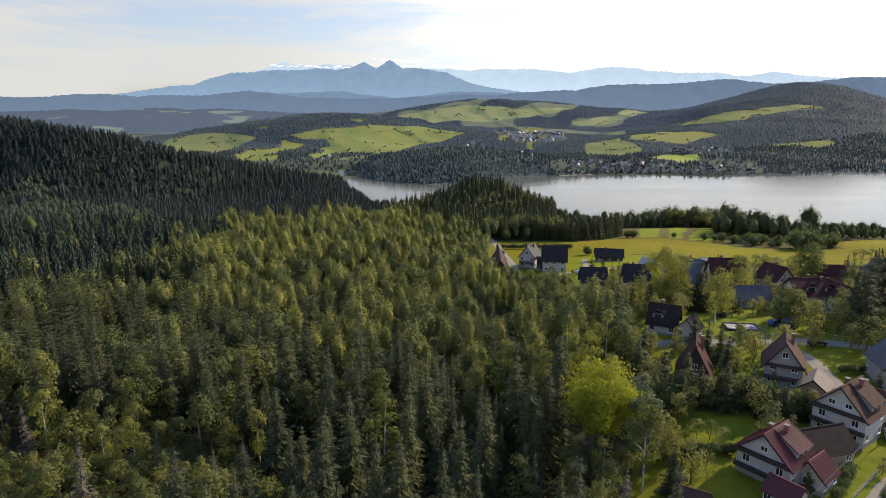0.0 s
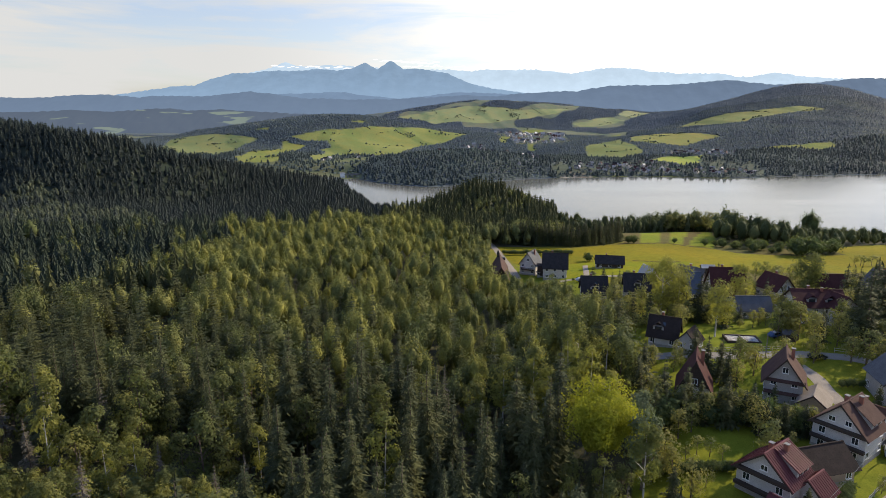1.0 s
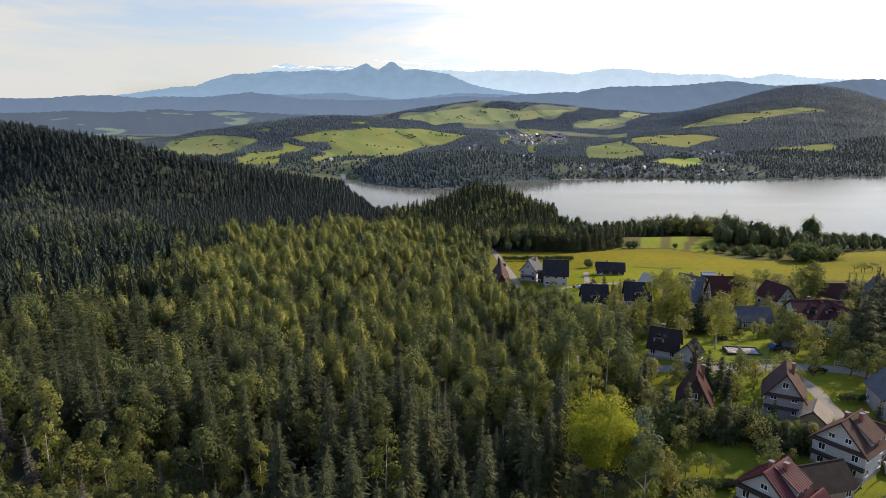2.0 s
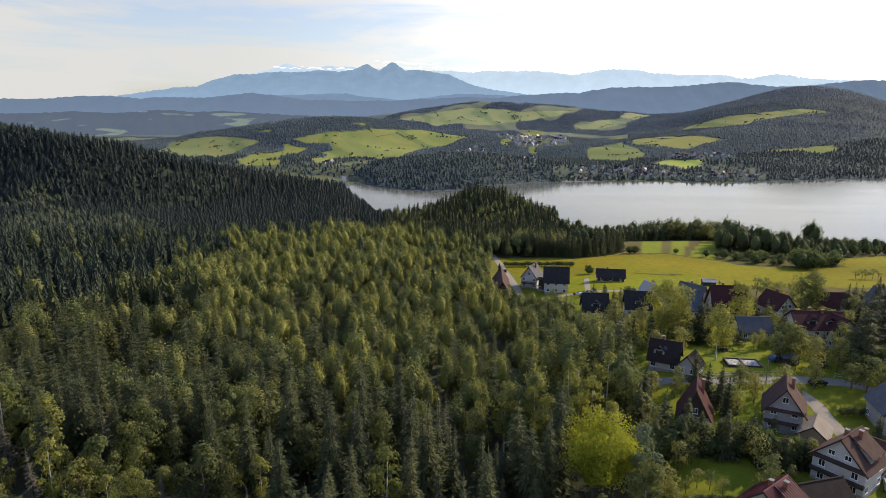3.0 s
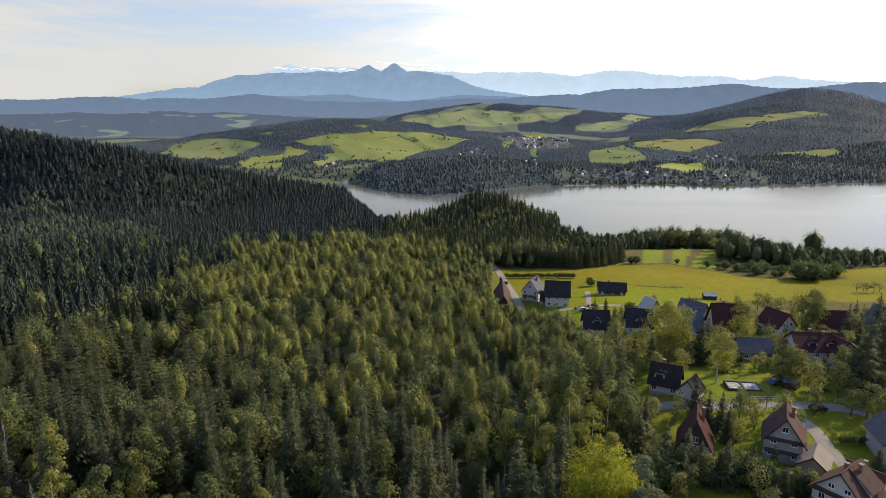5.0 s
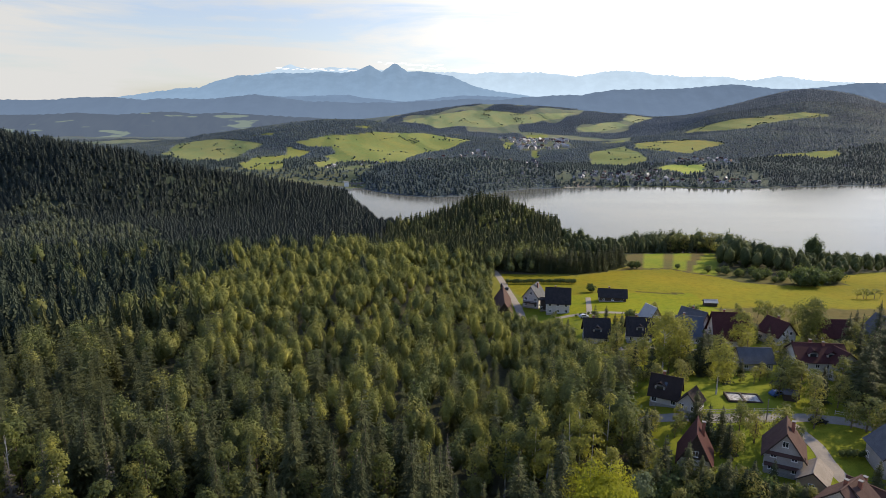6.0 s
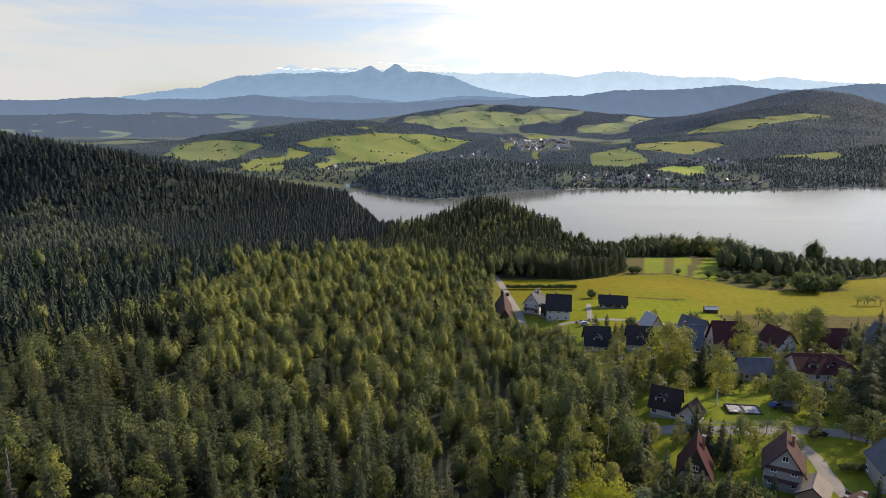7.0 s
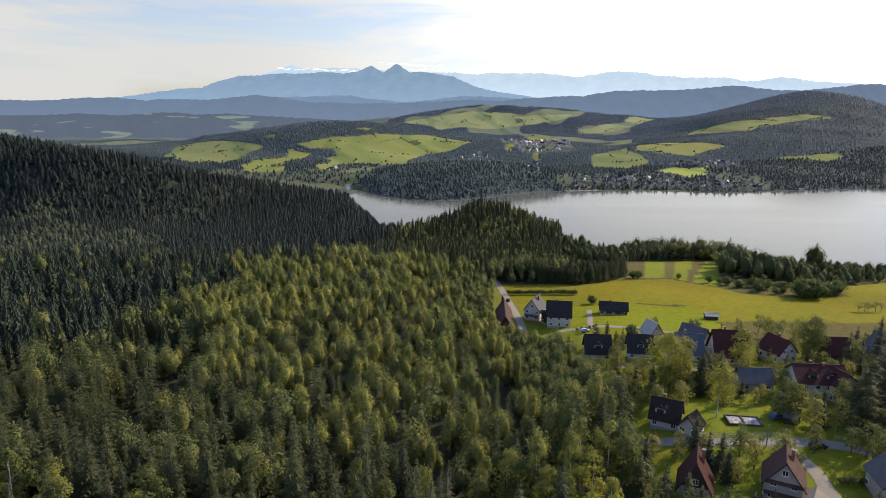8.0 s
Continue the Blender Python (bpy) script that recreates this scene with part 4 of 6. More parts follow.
# lower towards the houses
size = size * (1 - 0.42 * step((x - wood_edge(y) + 34) / 18) * step((y - 150) / 40)) * (1 - 0.2 * step((y - 320) / 20) * step((x - 5) / 15)) * (1 - 0.22 * step((y - 380) / 20))
rows = np.stack([x, y, z, size * rs.choice([0.78, 0.9, 1.0, 1.06], len(x)), slim, turn, tint], 1)
clump = step(waves(x, y, 26, 9) * 0.8 + 0.1)
fir = p > b * (0.84 - 0.30 * step((260 - y) / 70)) + 0.12 * (1 - 0.7 * step((-x - 60) / 40) * step((y - 190) / 50)) + (0.22 + 0.22 * step((-x - 30) / 30)) * clump * step((270 - y) / 80) + 0.42 * step((y - 318) / 20) * step((x + 30) / 20) * step((400 - y) / 20)
leafy = ~fir & ((b < 0.3) | (p < 0.16))
kept = rs.rand(len(x)) < 0.56
birch_kept = rs.rand(len(x)) < 0.92
# spruces that take the needle colour with shade painted in
dimmed = (waves(x, y, 30, 12) * 30 + y - 0.25 * (x + 100) > 262) & (x < -30 + waves(x, y, 22, 3) * 12)
fore = y < 225
scatter("spruce_wood", "dense wood of dark green spruces", "forest", spruce_mid, rows[fir & ~dimmed & kept & ~fore] * [1, 1, 1, 0.92, 1.15, 1, 1], m_spruce_j)
scatter("spruce_wood", "dark green spruces along the front of the wood", "forest", spruce_fore, rows[fir & ~dimmed & kept & fore] * [1, 1, 1, 0.92, 1.05, 1, 1], m_spruce_j)
scatter("old_spruce_wood", "wood of blue-green spruces, darkened as if in shadow", "forest", spruce_mid, rows[fir & dimmed & kept] * [1, 1, 1, 0.82, 1.5, 1, 1], m_dim_spruce_j)
scatter("birch_wood", "sunlit wood of yellow-green birches", "forest", birch_mid, rows[~fir & ~leafy & ~fore & birch_kept], m_birch_j, True)
scatter("birch_wood", "yellow-green birches along the front of the wood", "forest", birch_fore, rows[~fir & ~leafy & fore & birch_kept], m_birch_j, True)
scatter("broadleaf_wood", "green broad-leaved trees scattered in the wood", "forest", broad_mid, rows[leafy & ~fore], m_broad_j, True)
scatter("broadleaf_wood", "leafy green trees scattered along the front of the wood", "forest", broad_fore, rows[leafy & fore], m_broad_j, True)

# low leafy growth between the wood and the gardens
x, y, rs = jitter_grid(-10, 90, 136, 352, 3.6, 28, 0.9)
ok = (x < wood_edge(y) - 1) & (x > wood_edge(y) - 26 + waves(x, y, 12, 4) * 4) & ~near_meadow(x, y) & (np.hypot(x - 25.5, (y - 281) / 3) > 6) & ~((y > 262) & (np.abs(x - 31) < 3))
x, y = x[ok], y[ok]
rows = np.stack([x, y, height(x, y), rs.uniform(0.38, 0.66, len(x)), rs.uniform(1.0, 1.4, len(x)), rs.uniform(0, 6.28, len(x)), rs.rand(len(x))], 1)
scatter("young_broadleaf_growth", "low leafy trees between wood and gardens", "trees", broad_mid, rows, m_broad_j, True)

# the valley, the hill on the near bank and the knoll
x, y, rs = jitter_grid(-780, 150, 420, 960, 5.2, 23, 0.95)
crest = np.interp(x, [-1500, -500, -400, -319, -263, -190, -126, -60], [900, 735, 708, 766, 880, 912, 923, 930])
ok = (np.abs(x) < 0.80 * y + 10) & (y < np.where(x < -60, crest + 25, 770)) & ~near_meadow(x, y) & (height(x, y) > 0.6) & (x < np.interp(y, [420, 470, 600, 700, 780], [74, 83, 106, 124, 126]))
ok &= y > np.interp(x, [-420, -200, -80, 0, 120], [410, 425, 450, 460, 410])
ok &= ~((y > 745) & (x > tip_line(y) + 5))
x, y = x[ok], y[ok]
z, p = height(x, y), rs.rand(len(x))
patch = waves(x, y, 34, 6)
rows = np.stack([x, y, z, rs.uniform(0.42, 0.72, len(x)), rs.uniform(0.95, 1.25, len(x)), rs.uniform(0, 6.28, len(x)), rs.rand(len(x))], 1)
pale = (p < 0.85) & (x < -0.47 * y + patch * 22) & (patch > -0.8) & (y < 575 + patch * 35)
knoll = (x > -55 + waves(x, y, 25, 2) * 14)
leafy = (pale | (p < 0.04)) & ~knoll
sunny = knoll & (p < 0.48) & (patch > -0.4)
scatter("hill_wood", "steep hillside covered with spruces, darkened like a shaded slope", "forest", spruce_far, rows[~leafy & ~knoll], m_hill_shaded_j)
scatter("valley_wood", "pale green broad-leaved trees at the foot of the hill", "forest", valley_broad, rows[leafy] * [1, 1, 1, 0.95, 0.9, 1, 1], m_valley_j, True)
scatter("knoll_spruces", "spruces on the knoll above the lake", "forest", spruce_far, rows[knoll & ~sunny] * [1, 1, 1, 1.35, 0.72, 1, 1], m_spruce_j)
scatter("knoll_wood", "olive-green broad-leaved trees on the knoll", "forest", valley_broad, rows[sunny] * [1, 1, 1, 1.15, 0.9, 1, 1], m_broad_j, True)

# woods of the far bank
HAMLETS = [[(170, 1090), (230, 1230), (420, 1310), (560, 1400), (620, 1280), (560, 1090), (350, 1110)],
           [(430, 1390), (560, 1480), (650, 1440), (600, 1330), (545, 1390)],
           [(140, 1960), (390, 2230), (340, 1720), (185, 1660)],
           [(-20, 1560), (85, 1690), (110, 1560), (40, 1330), (-60, 1420)],
           [(40, 1230), (80, 1500), (190, 1480), (230, 1260), (150, 1110)],
           [(-470, 1330), (-300, 1330), (-90, 1430), (-70, 1330), (-150, 1130), (-130, 1040), (-260, 1090), (-480, 1200)]]


def far_wood(x, y, rs, near):
    d = y - shore(x)
    ok = (np.abs(x) < 0.73 * y + 20) & (d > 1.5) & (height(x, y) > 0.5) & ~far_field(x, y)
    for outline, share in zip(HAMLETS, (0.30, 0.35, 0.10, 0.3, 0.5, 0.20)):
        ok &= ~inside(x, y, outline) | (rs.rand(len(x)) < share)
    open_valley = (y > 2050) & (x < 560 + 0.3 * (y - 2000)) & (waves(x, y, 70, 3) > 0.1)
    ok &= ~open_valley & ((y < 2250) | (x > -250))
    shelf = shore(x) + 330
    return ok & ((y < shelf) if near else (y >= shelf))


for close, gap, seed in ((True, 5.2, 24), (False, 5.8, 27)):
    x, y, rs = jitter_grid(-1500, 2000, 930, 2900, gap, seed, 0.97)
    ok = far_wood(x, y, rs, close)
    x, y = x[ok], y[ok]
    z, p, d = height(x, y), rs.rand(len(x)), y - shore(x)
    # stands of one age and one kind, with older clumps between
    stand = waves(x, y, 48, 3)
    tall = 0.86 + 0.16 * step(stand) + rs.uniform(-0.14, 0.14, len(x))
    tint = np.clip(0.45 + 0.34 * waves(x, y, 75, 8) + rs.uniform(-0.14, 0.14, len(x)), 0, 1)
    rows = np.stack([x, y, z, tall, rs.uniform(0.95, 1.35, len(x)), rs.uniform(0, 6.28, len(x)), tint], 1)
    leafy = p < np.clip((0.42 if close else 0.26) + 0.3 * (stand < -0.3) + 0.2 * (d < 110), 0, 0.75)
    where = "shore" if close else "hills"
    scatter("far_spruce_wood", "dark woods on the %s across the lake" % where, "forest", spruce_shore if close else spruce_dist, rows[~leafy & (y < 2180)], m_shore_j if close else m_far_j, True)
    scatter("back_spruce_wood", "woods on the hills far behind the lake, blue-grey with haze", "forest", spruce_dist, rows[(y >= 2180)], m_back_j, True)
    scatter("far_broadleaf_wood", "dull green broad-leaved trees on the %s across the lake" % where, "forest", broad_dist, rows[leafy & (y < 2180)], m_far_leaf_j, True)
# clumps, hedgerows and single bushes on the far meadows
x, y, rs = jitter_grid(-900, 1300, 1150, 2800, 7.5, 25, 0.85)
band = (x * 0.55 + y * 0.16 + waves(x, y, 60, 4) * 10) / 57.0
row = (np.abs(band - np.round(band)) < 0.035) & (waves(x, y, 38, 7) > 0.25)
cross = (y * 0.8 - x * 0.25 + waves(x, y, 50, 2) * 12) / 120.0
row |= (np.abs(cross - np.round(cross)) < 0.022) & (waves(x, y, 33, 9) > -0.1)
ok = far_field(x, y) & ((waves(x * 0.7, y * 0.45, 27, 8) > 1.22) | row | (rs.rand(len(x)) < 0.004))
x, y = x[ok], y[ok]
rows = np.stack([x, y, height(x, y), rs.uniform(0.4, 0.95, len(x)), rs.uniform(0.9, 1.3, len(x)), rs.uniform(0, 6.28, len(x)), rs.rand(len(x))], 1)
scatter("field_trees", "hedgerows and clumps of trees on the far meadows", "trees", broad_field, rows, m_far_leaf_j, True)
# ---------------- houses ----------------
m_render_white = surface("white_render", (0.55, 0.51, 0.46), (0.46, 0.425, 0.385), 0.6, 0.85, 6)
m_render_grey = surface("grey_render", (0.37, 0.34, 0.31), (0.30, 0.28, 0.26), 0.6, 0.85, 6)
m_stone = surface("stone_plinth", (0.26, 0.24, 0.22), (0.36, 0.33, 0.30), 2.0, 0.9, 7)
m_board_dark = surface("dark_stained_boards", (0.046, 0.034, 0.027), (0.072, 0.052, 0.040), 1.2, 0.75, 8, stretch=(0.2, 0.2, 6))
m_board_pale = surface("pale_boards", (0.40, 0.30, 0.20), (0.32, 0.23, 0.15), 1.2, 0.75, 8, stretch=(0.2, 0.2, 6))
m_white_paint = surface("white_paint", (0.78, 0.77, 0.74), (0.70, 0.69, 0.66), 2, 0.6, 12)
m_brick = surface("chimney_brick", (0.30, 0.12, 0.08), (0.22, 0.09, 0.06), 3, 0.85, 15)
m_concrete = surface("concrete", (0.22, 0.21, 0.20), (0.16, 0.155, 0.145), 1, 0.9, 9)
m_roofs = {
    "red": surface("red_sheet_roof", (0.130, 0.042, 0.045), (0.098, 0.033, 0.036), 0.7, 0.57, 5, bumps=0.1, spec=0.07),
    "wine": surface("wine_red_roof", (0.054, 0.021, 0.020), (0.074, 0.029, 0.026), 0.7, 0.75, 5, spec=0.07),
    "brown": surface("brown_tile_roof", (0.070, 0.040, 0.034), (0.094, 0.057, 0.046), 0.7, 0.85, 5, spec=0.07),
    "beige": surface("weathered_sheet_roof", (0.26, 0.22, 0.18), (0.20, 0.165, 0.13), 0.6, 0.80, 5, spec=0.07),
    "dark": surface("dark_tile_roof", (0.026, 0.024, 0.025), (0.042, 0.038, 0.037), 0.7, 0.85, 5, spec=0.07),
    "umber": surface("umber_tile_roof", (0.030, 0.023, 0.020), (0.044, 0.033, 0.028), 0.7, 0.90, 5, spec=0.07),
    "blue": surface("blue_grey_roof", (0.075, 0.090, 0.115), (0.10, 0.115, 0.14), 0.7, 0.70, 5, spec=0.07),
    "grey": surface("grey_sheet_roof", (0.085, 0.085, 0.088), (0.115, 0.115, 0.118), 0.7, 0.75, 5, spec=0.07),
    "bright": surface("galvanised_roof", (0.40, 0.39, 0.375), (0.33, 0.32, 0.31), 0.7, 0.60, 5, spec=0.07),
}
m_glass, nt_g, bs_g = material("window_glass")
bs_g.inputs["Base Color"].default_value = lin(0.02, 0.025, 0.03)
bs_g.inputs["Roughness"].default_value = 0.06
bs_g.inputs["Specular IOR Level"].default_value = 0.8


def add_window(parent, x, y, z, w, h, facing, frame_mat=None):
    """A window set in a wall: frame, panes and a sill. facing: degrees round z, 0 looks to -y."""
    frame_mat = frame_mat or m_white_paint
    t = 0.08
    bm = bmesh.new()
    for a in ((-w / 2, 0, w / 2, t), (-w / 2, h - t, w / 2, h), (-w / 2, t, -w / 2 + t, h - t), (w / 2 - t, t, w / 2, h - t), (-t / 2, t, t / 2, h - t)):
        box_into(bm, a[0], -0.06, a[1], a[2], 0.05, a[3])
    win = part("window", bm, frame_mat, parent, "", pose(x, y, z, 0, 0, facing))
    for s in (-1, 1):
        a, b = sorted((s * t / 2, s * (w / 2 - t)))
        part("pane", box(a, -0.025, t, b, 0.02, h - t), m_glass, win)
    part("sill", box(-w / 2 - 0.08, -0.16, -0.07, w / 2 + 0.08, 0.03, -0.004), frame_mat, win)
    return win


def roof_plane(L, run, z0, z1, sign, thick):
    """One slope of a gabled roof, ridge along y."""
    bm = bmesh.new()
    return slab_into(bm, [(0, -L, z1), (sign * run, -L, z0), (sign * run, L, z0), (0, L, z1)], thick)


def roof_seams(roof, mat, L, run, z0, z1, sign, gap):
    """Raised ribs down one slope of a sheet-metal roof."""
    n = Vector((sign * (z1 - z0), 0, run)).normalized() * 0.09
    k = int(2 * L / gap)
    for i in range(k + 1):
        yy = -L + 0.08 + (2 * L - 0.16) * i / k
        bm = bmesh.new()
        slab_into(bm, [Vector((sign * 0.2, yy - 0.07, z1 - 0.2 * (z1 - z0) / run)) + n, Vector((sign * run, yy - 0.07, z0)) + n, Vector((sign * run, yy + 0.07, z0)) + n, Vector((sign * 0.2, yy + 0.07, z1 - 0.2 * (z1 - z0) / run)) + n], 0.086)
        part("seam", bm, mat, roof)


def house(label, x, y, z, yaw, width, length, eave, ridge, roof, wall=None, gable="board", chimneys=1, rows=2, cols=2, side_rows=1, seams=0.0,
          over=0.7, dormers=(), balcony=False, plinth=True, name="house", skylights=0, bands=0, category="house", shed=None):
    """A gabled house, ridge along its own y; yaw turns it. Heights are above the ground at its middle."""
    wall = wall or m_render_white
    ob = tagged(new(name), label, category)
    ob.matrix_basis = pose(x, y, z, 0, 0, yaw)
    hw, hl = width / 2, length / 2
    slope = (ridge - eave) / hw
    bm = bmesh.new()
    ring = [(-hw, -1.6), (hw, -1.6), (hw, eave), (0, ridge - 0.05), (-hw, eave)]
    fr, bk = [bm.verts.new((px, -hl, pz)) for px, pz in ring], [bm.verts.new((px, hl, pz)) for px, pz in ring]
    bm.faces.new(fr)
    bm.faces.new(bk[::-1])
    for i in range(5):
        j = (i + 1) % 5
        bm.faces.new((fr[j], fr[i], bk[i], bk[j]))
    bmesh.ops.recalc_face_normals(bm, faces=bm.faces)
    part("wall", bm, wall, ob)
    if plinth:
        for a in ((-hw - 0.05, -hl - 0.05, hw + 0.05, -hl + 0.2), (-hw - 0.05, hl - 0.2, hw + 0.05, hl + 0.05), (-hw - 0.05, -hl + 0.2, -hw + 0.2, hl - 0.2), (hw - 0.2, -hl + 0.2, hw + 0.05, hl - 0.2)):
            part("plinth", box(a[0], a[1], -1.6, a[2], a[3], 0.7), m_stone, ob)
    zo = eave - slope * over
    rm = m_roofs[roof]
    for sign in (-1, 1):
        rf = part("roof", roof_plane(hl + over, hw + over, zo + 0.14, ridge + 0.14, sign, 0.14), rm, ob)
        if seams:
            roof_seams(rf, rm, hl + over, hw + over, zo + 0.14, ridge + 0.14, sign, seams)
    part("ridge_cap", box(-0.16, -hl - over - 0.01, ridge + 0.10, 0.16, hl + over + 0.01, ridge + 0.22, 0.04), rm, ob)
    for yy in (-hl - over - 0.03, hl + over - 0.02):
        for sign in (-1, 1):
            bm = bmesh.new()
            bm2 = [(0, yy, ridge + 0.10), (sign * (hw + over), yy, zo + 0.10), (sign * (hw + over), yy + 0.05, zo + 0.10), (0, yy + 0.05, ridge + 0.10)]
            slab_into(bm, bm2, 0.24)
            part("bargeboard", bm, m_board_dark, ob)
    if gable == "board":
        for yy, s in ((-hl, -1), (hl, 1)):
            bm = bmesh.new()
            z0 = eave + 0.15
            w0 = hw * (ridge - z0) / (ridge - eave) - 0.1
            tri = [(-w0, z0), (w0, z0), (0, ridge - 0.35)]
            a, c = [bm.verts.new((px, yy + s * 0.06, pz)) for px, pz in tri], [bm.verts.new((px, yy - s * 0.05, pz)) for px, pz in tri]
            bm.faces.new(a)
            bm.faces.new(c[::-1])
            for i in range(3):
                j = (i + 1) % 3
                bm.faces.new((a[j], a[i], c[i], c[j]))
            bmesh.ops.recalc_face_normals(bm, faces=bm.faces)
            part("gable_boarding", bm, m_board_dark, ob, "dark stained gable boards")
    if gable == "skirt":
        # small pent roofs across the gable between the storeys
        for zz, wd in ((eave + 0.1, hw + 0.35), (eave - 2.5, hw + 0.1)):
            if zz > 1.5:
                bm = bmesh.new()
                slab_into(bm, [(-wd, -hl - 0.75, zz - 0.45), (wd, -hl - 0.75, zz - 0.45), (wd, -hl + 0.02, zz), (-wd, -hl + 0.02, zz)], 0.10)
                part("pent_roof", bm, rm, ob)
    for k in range(bands):
        # boarded balcony bands across the gables
        zz = eave - 0.5 - 2.75 * k
        for yy, s in ((-hl, -1), (hl, 1)):
            a, c = sorted((yy + s * 0.004, yy + s * 0.75))
            part("balcony_board", box(-hw - 0.1, a, zz, hw + 0.1, c, zz + 0.6, 0.03), m_board_dark, ob, "dark stained balcony boards")
    tall = 1.25
    for face, yy in ((0, -hl - 0.02), (180, hl + 0.02)):
        for r in range(rows):
            tall = 1.25
            zz = 1.0 + r * 2.75
            if bands:
                # between the boarded bands, and a small window in the gable
                zz, tall = ((eave + 0.75, 0.95), (eave - 2.15, 1.3), (eave - 4.75, 1.2))[min(r, 2)]
                if zz < 0.2:
                    continue
            room = hw if zz + tall < eave else hw * max(0.0, (ridge - zz - tall - 0.5)) / (ridge - eave)
            n = cols if zz + tall < eave else max(1, min(cols, int(room * 2 / 1.9)))
            if room < 0.55:
                continue
            for c in range(n):
                px = 0 if n == 1 else -room * 0.62 + room * 1.24 * c / (n - 1)
                add_window(ob, px, yy, zz, 1.15 if room > 1.0 else 0.8, tall, face)
    tall = 1.25
    for face, xx in ((90, hw + 0.02), (-90, -hw - 0.02)):
        for r in range(side_rows):
            n = max(2, int(length / 3.2))
            if 1.0 + r * 2.75 + tall > eave:
                continue
            for c in range(n):
                add_window(ob, xx, -hl * 0.7 + 1.4 * hl * c / (n - 1), 1.0 + r * 2.75, 1.15, tall, face)
    for c in range(chimneys):
        cx, cy = (1.2 if c % 2 == 0 else -0.5), hl * (0.25 if c == 0 else -0.2)
        ch = part("chimney", box(cx - 0.32, cy - 0.32, ridge - slope * abs(cx) - 0.6, cx + 0.32, cy + 0.32, ridge + 0.7), m_brick, ob)
        part("chimney_cap", box(cx - 0.40, cy - 0.40, ridge + 0.7, cx + 0.40, cy + 0.40, ridge + 0.80), m_concrete, ch)
    for (side, at, wd, dl) in dormers:
        # a gabled dormer standing out of a slope
        dm = new("dormer")
        dm.parent = ob
        base = eave + slope * hw * 0.22
        top = min(ridge - 0.4, base + 2.2)
        xo = side * (hw - (base - eave) / slope)
        bm = bmesh.new()
        x_in = side * max(0.1, hw - (top - eave) / slope)
        box_into(bm, min(xo, x_in), at - wd / 2, base - 0.4, max(xo, x_in), at + wd / 2, base + 1.15)
        part("dormer_wall", bm, m_render_grey, dm)
        for s2 in (-1, 1):
            bm = bmesh.new()
            slab_into(bm, [(xo + side * 0.35, at, top), (x_in, at, top), (x_in, at + s2 * (wd / 2 + 0.3), base + 1.0), (xo + side * 0.35, at + s2 * (wd / 2 + 0.3), base + 1.0)], 0.1)
            part("dormer_roof", bm, rm, dm)
        part("dormer_pane", box(xo - 0.03, at - wd * 0.32, base + 0.15, xo + 0.03, at + wd * 0.32, base + 1.0), m_glass, dm)
    if shed:
        # a broad dormer whose flatter roof starts at the ridge
        y0, y1 = shed
        xo, base = hw * 0.92, eave + slope * hw * 0.08
        z_out = base + 1.35
        bm = bmesh.new()
        ring = [(xo, base - 0.3), (xo, z_out), (0.35, ridge - 0.02), (0.35, ridge - 1.2)]
        a, c = [bm.verts.new((px, y0, pz)) for px, pz in ring], [bm.verts.new((px, y1, pz)) for px, pz in ring]
        bm.faces.new(a)
        bm.faces.new(c[::-1])
        for i in range(4):
            j = (i + 1) % 4
            bm.faces.new((a[j], a[i], c[i], c[j]))
        bmesh.ops.recalc_face_normals(bm, faces=bm.faces)
        dm = part("dormer", bm, m_render_grey, ob)
        drop = (ridge - 0.02 - z_out) / (xo - 0.35)
        x1, z1, z0 = xo + 0.45, ridge + 0.19, ridge + 0.19 - drop * (xo + 0.45 - 0.2)
        bm = bmesh.new()
        slab_into(bm, [(0.2, y0 - 0.35, z1), (x1, y0 - 0.35, z0), (x1, y1 + 0.35, z0), (0.2, y1 + 0.35, z1)], 0.12)
        rf = part("dormer_roof", bm, rm, dm)
        n = int((y1 - y0 + 0.7) / seams) if seams else 0
        for i in range(n + 1 if n else 0):
            yy = y0 - 0.28 + (y1 - y0 + 0.56) * i / n
            bm = bmesh.new()
            slab_into(bm, [(0.3, yy - 0.06, z1 + 0.05), (x1, yy - 0.06, z0 + 0.085), (x1, yy + 0.06, z0 + 0.085), (0.3, yy + 0.06, z1 + 0.05)], 0.08)
            part("dormer_seam", bm, rm, dm)
        for k in range(2):
            yy = y0 + (y1 - y0) * (0.3 + 0.4 * k)
            part("dormer_pane", box(xo - 0.02, yy - 0.5, base + 0.25, xo + 0.03, yy + 0.5, z_out - 0.2), m_glass, dm)
    for k in range(skylights):
        side, t = (-1 if k % 2 else 1), 0.45
        bm = bmesh.new()
        cx, cz = side * hw * t, ridge - slope * hw * t + 0.2
        yy = -hl * 0.5 + k * 1.6
        dx, dz = 0.5 / math.hypot(1, slope), 0.5 * slope / math.hypot(1, slope)
        slab_into(bm, [(cx - dx, yy - 0.4, cz + side * dz), (cx + dx, yy - 0.4, cz - side * dz), (cx + dx, yy + 0.4, cz - side * dz), (cx - dx, yy + 0.4, cz + side * dz)], 0.08)
        part("skylight", bm, m_glass, ob)
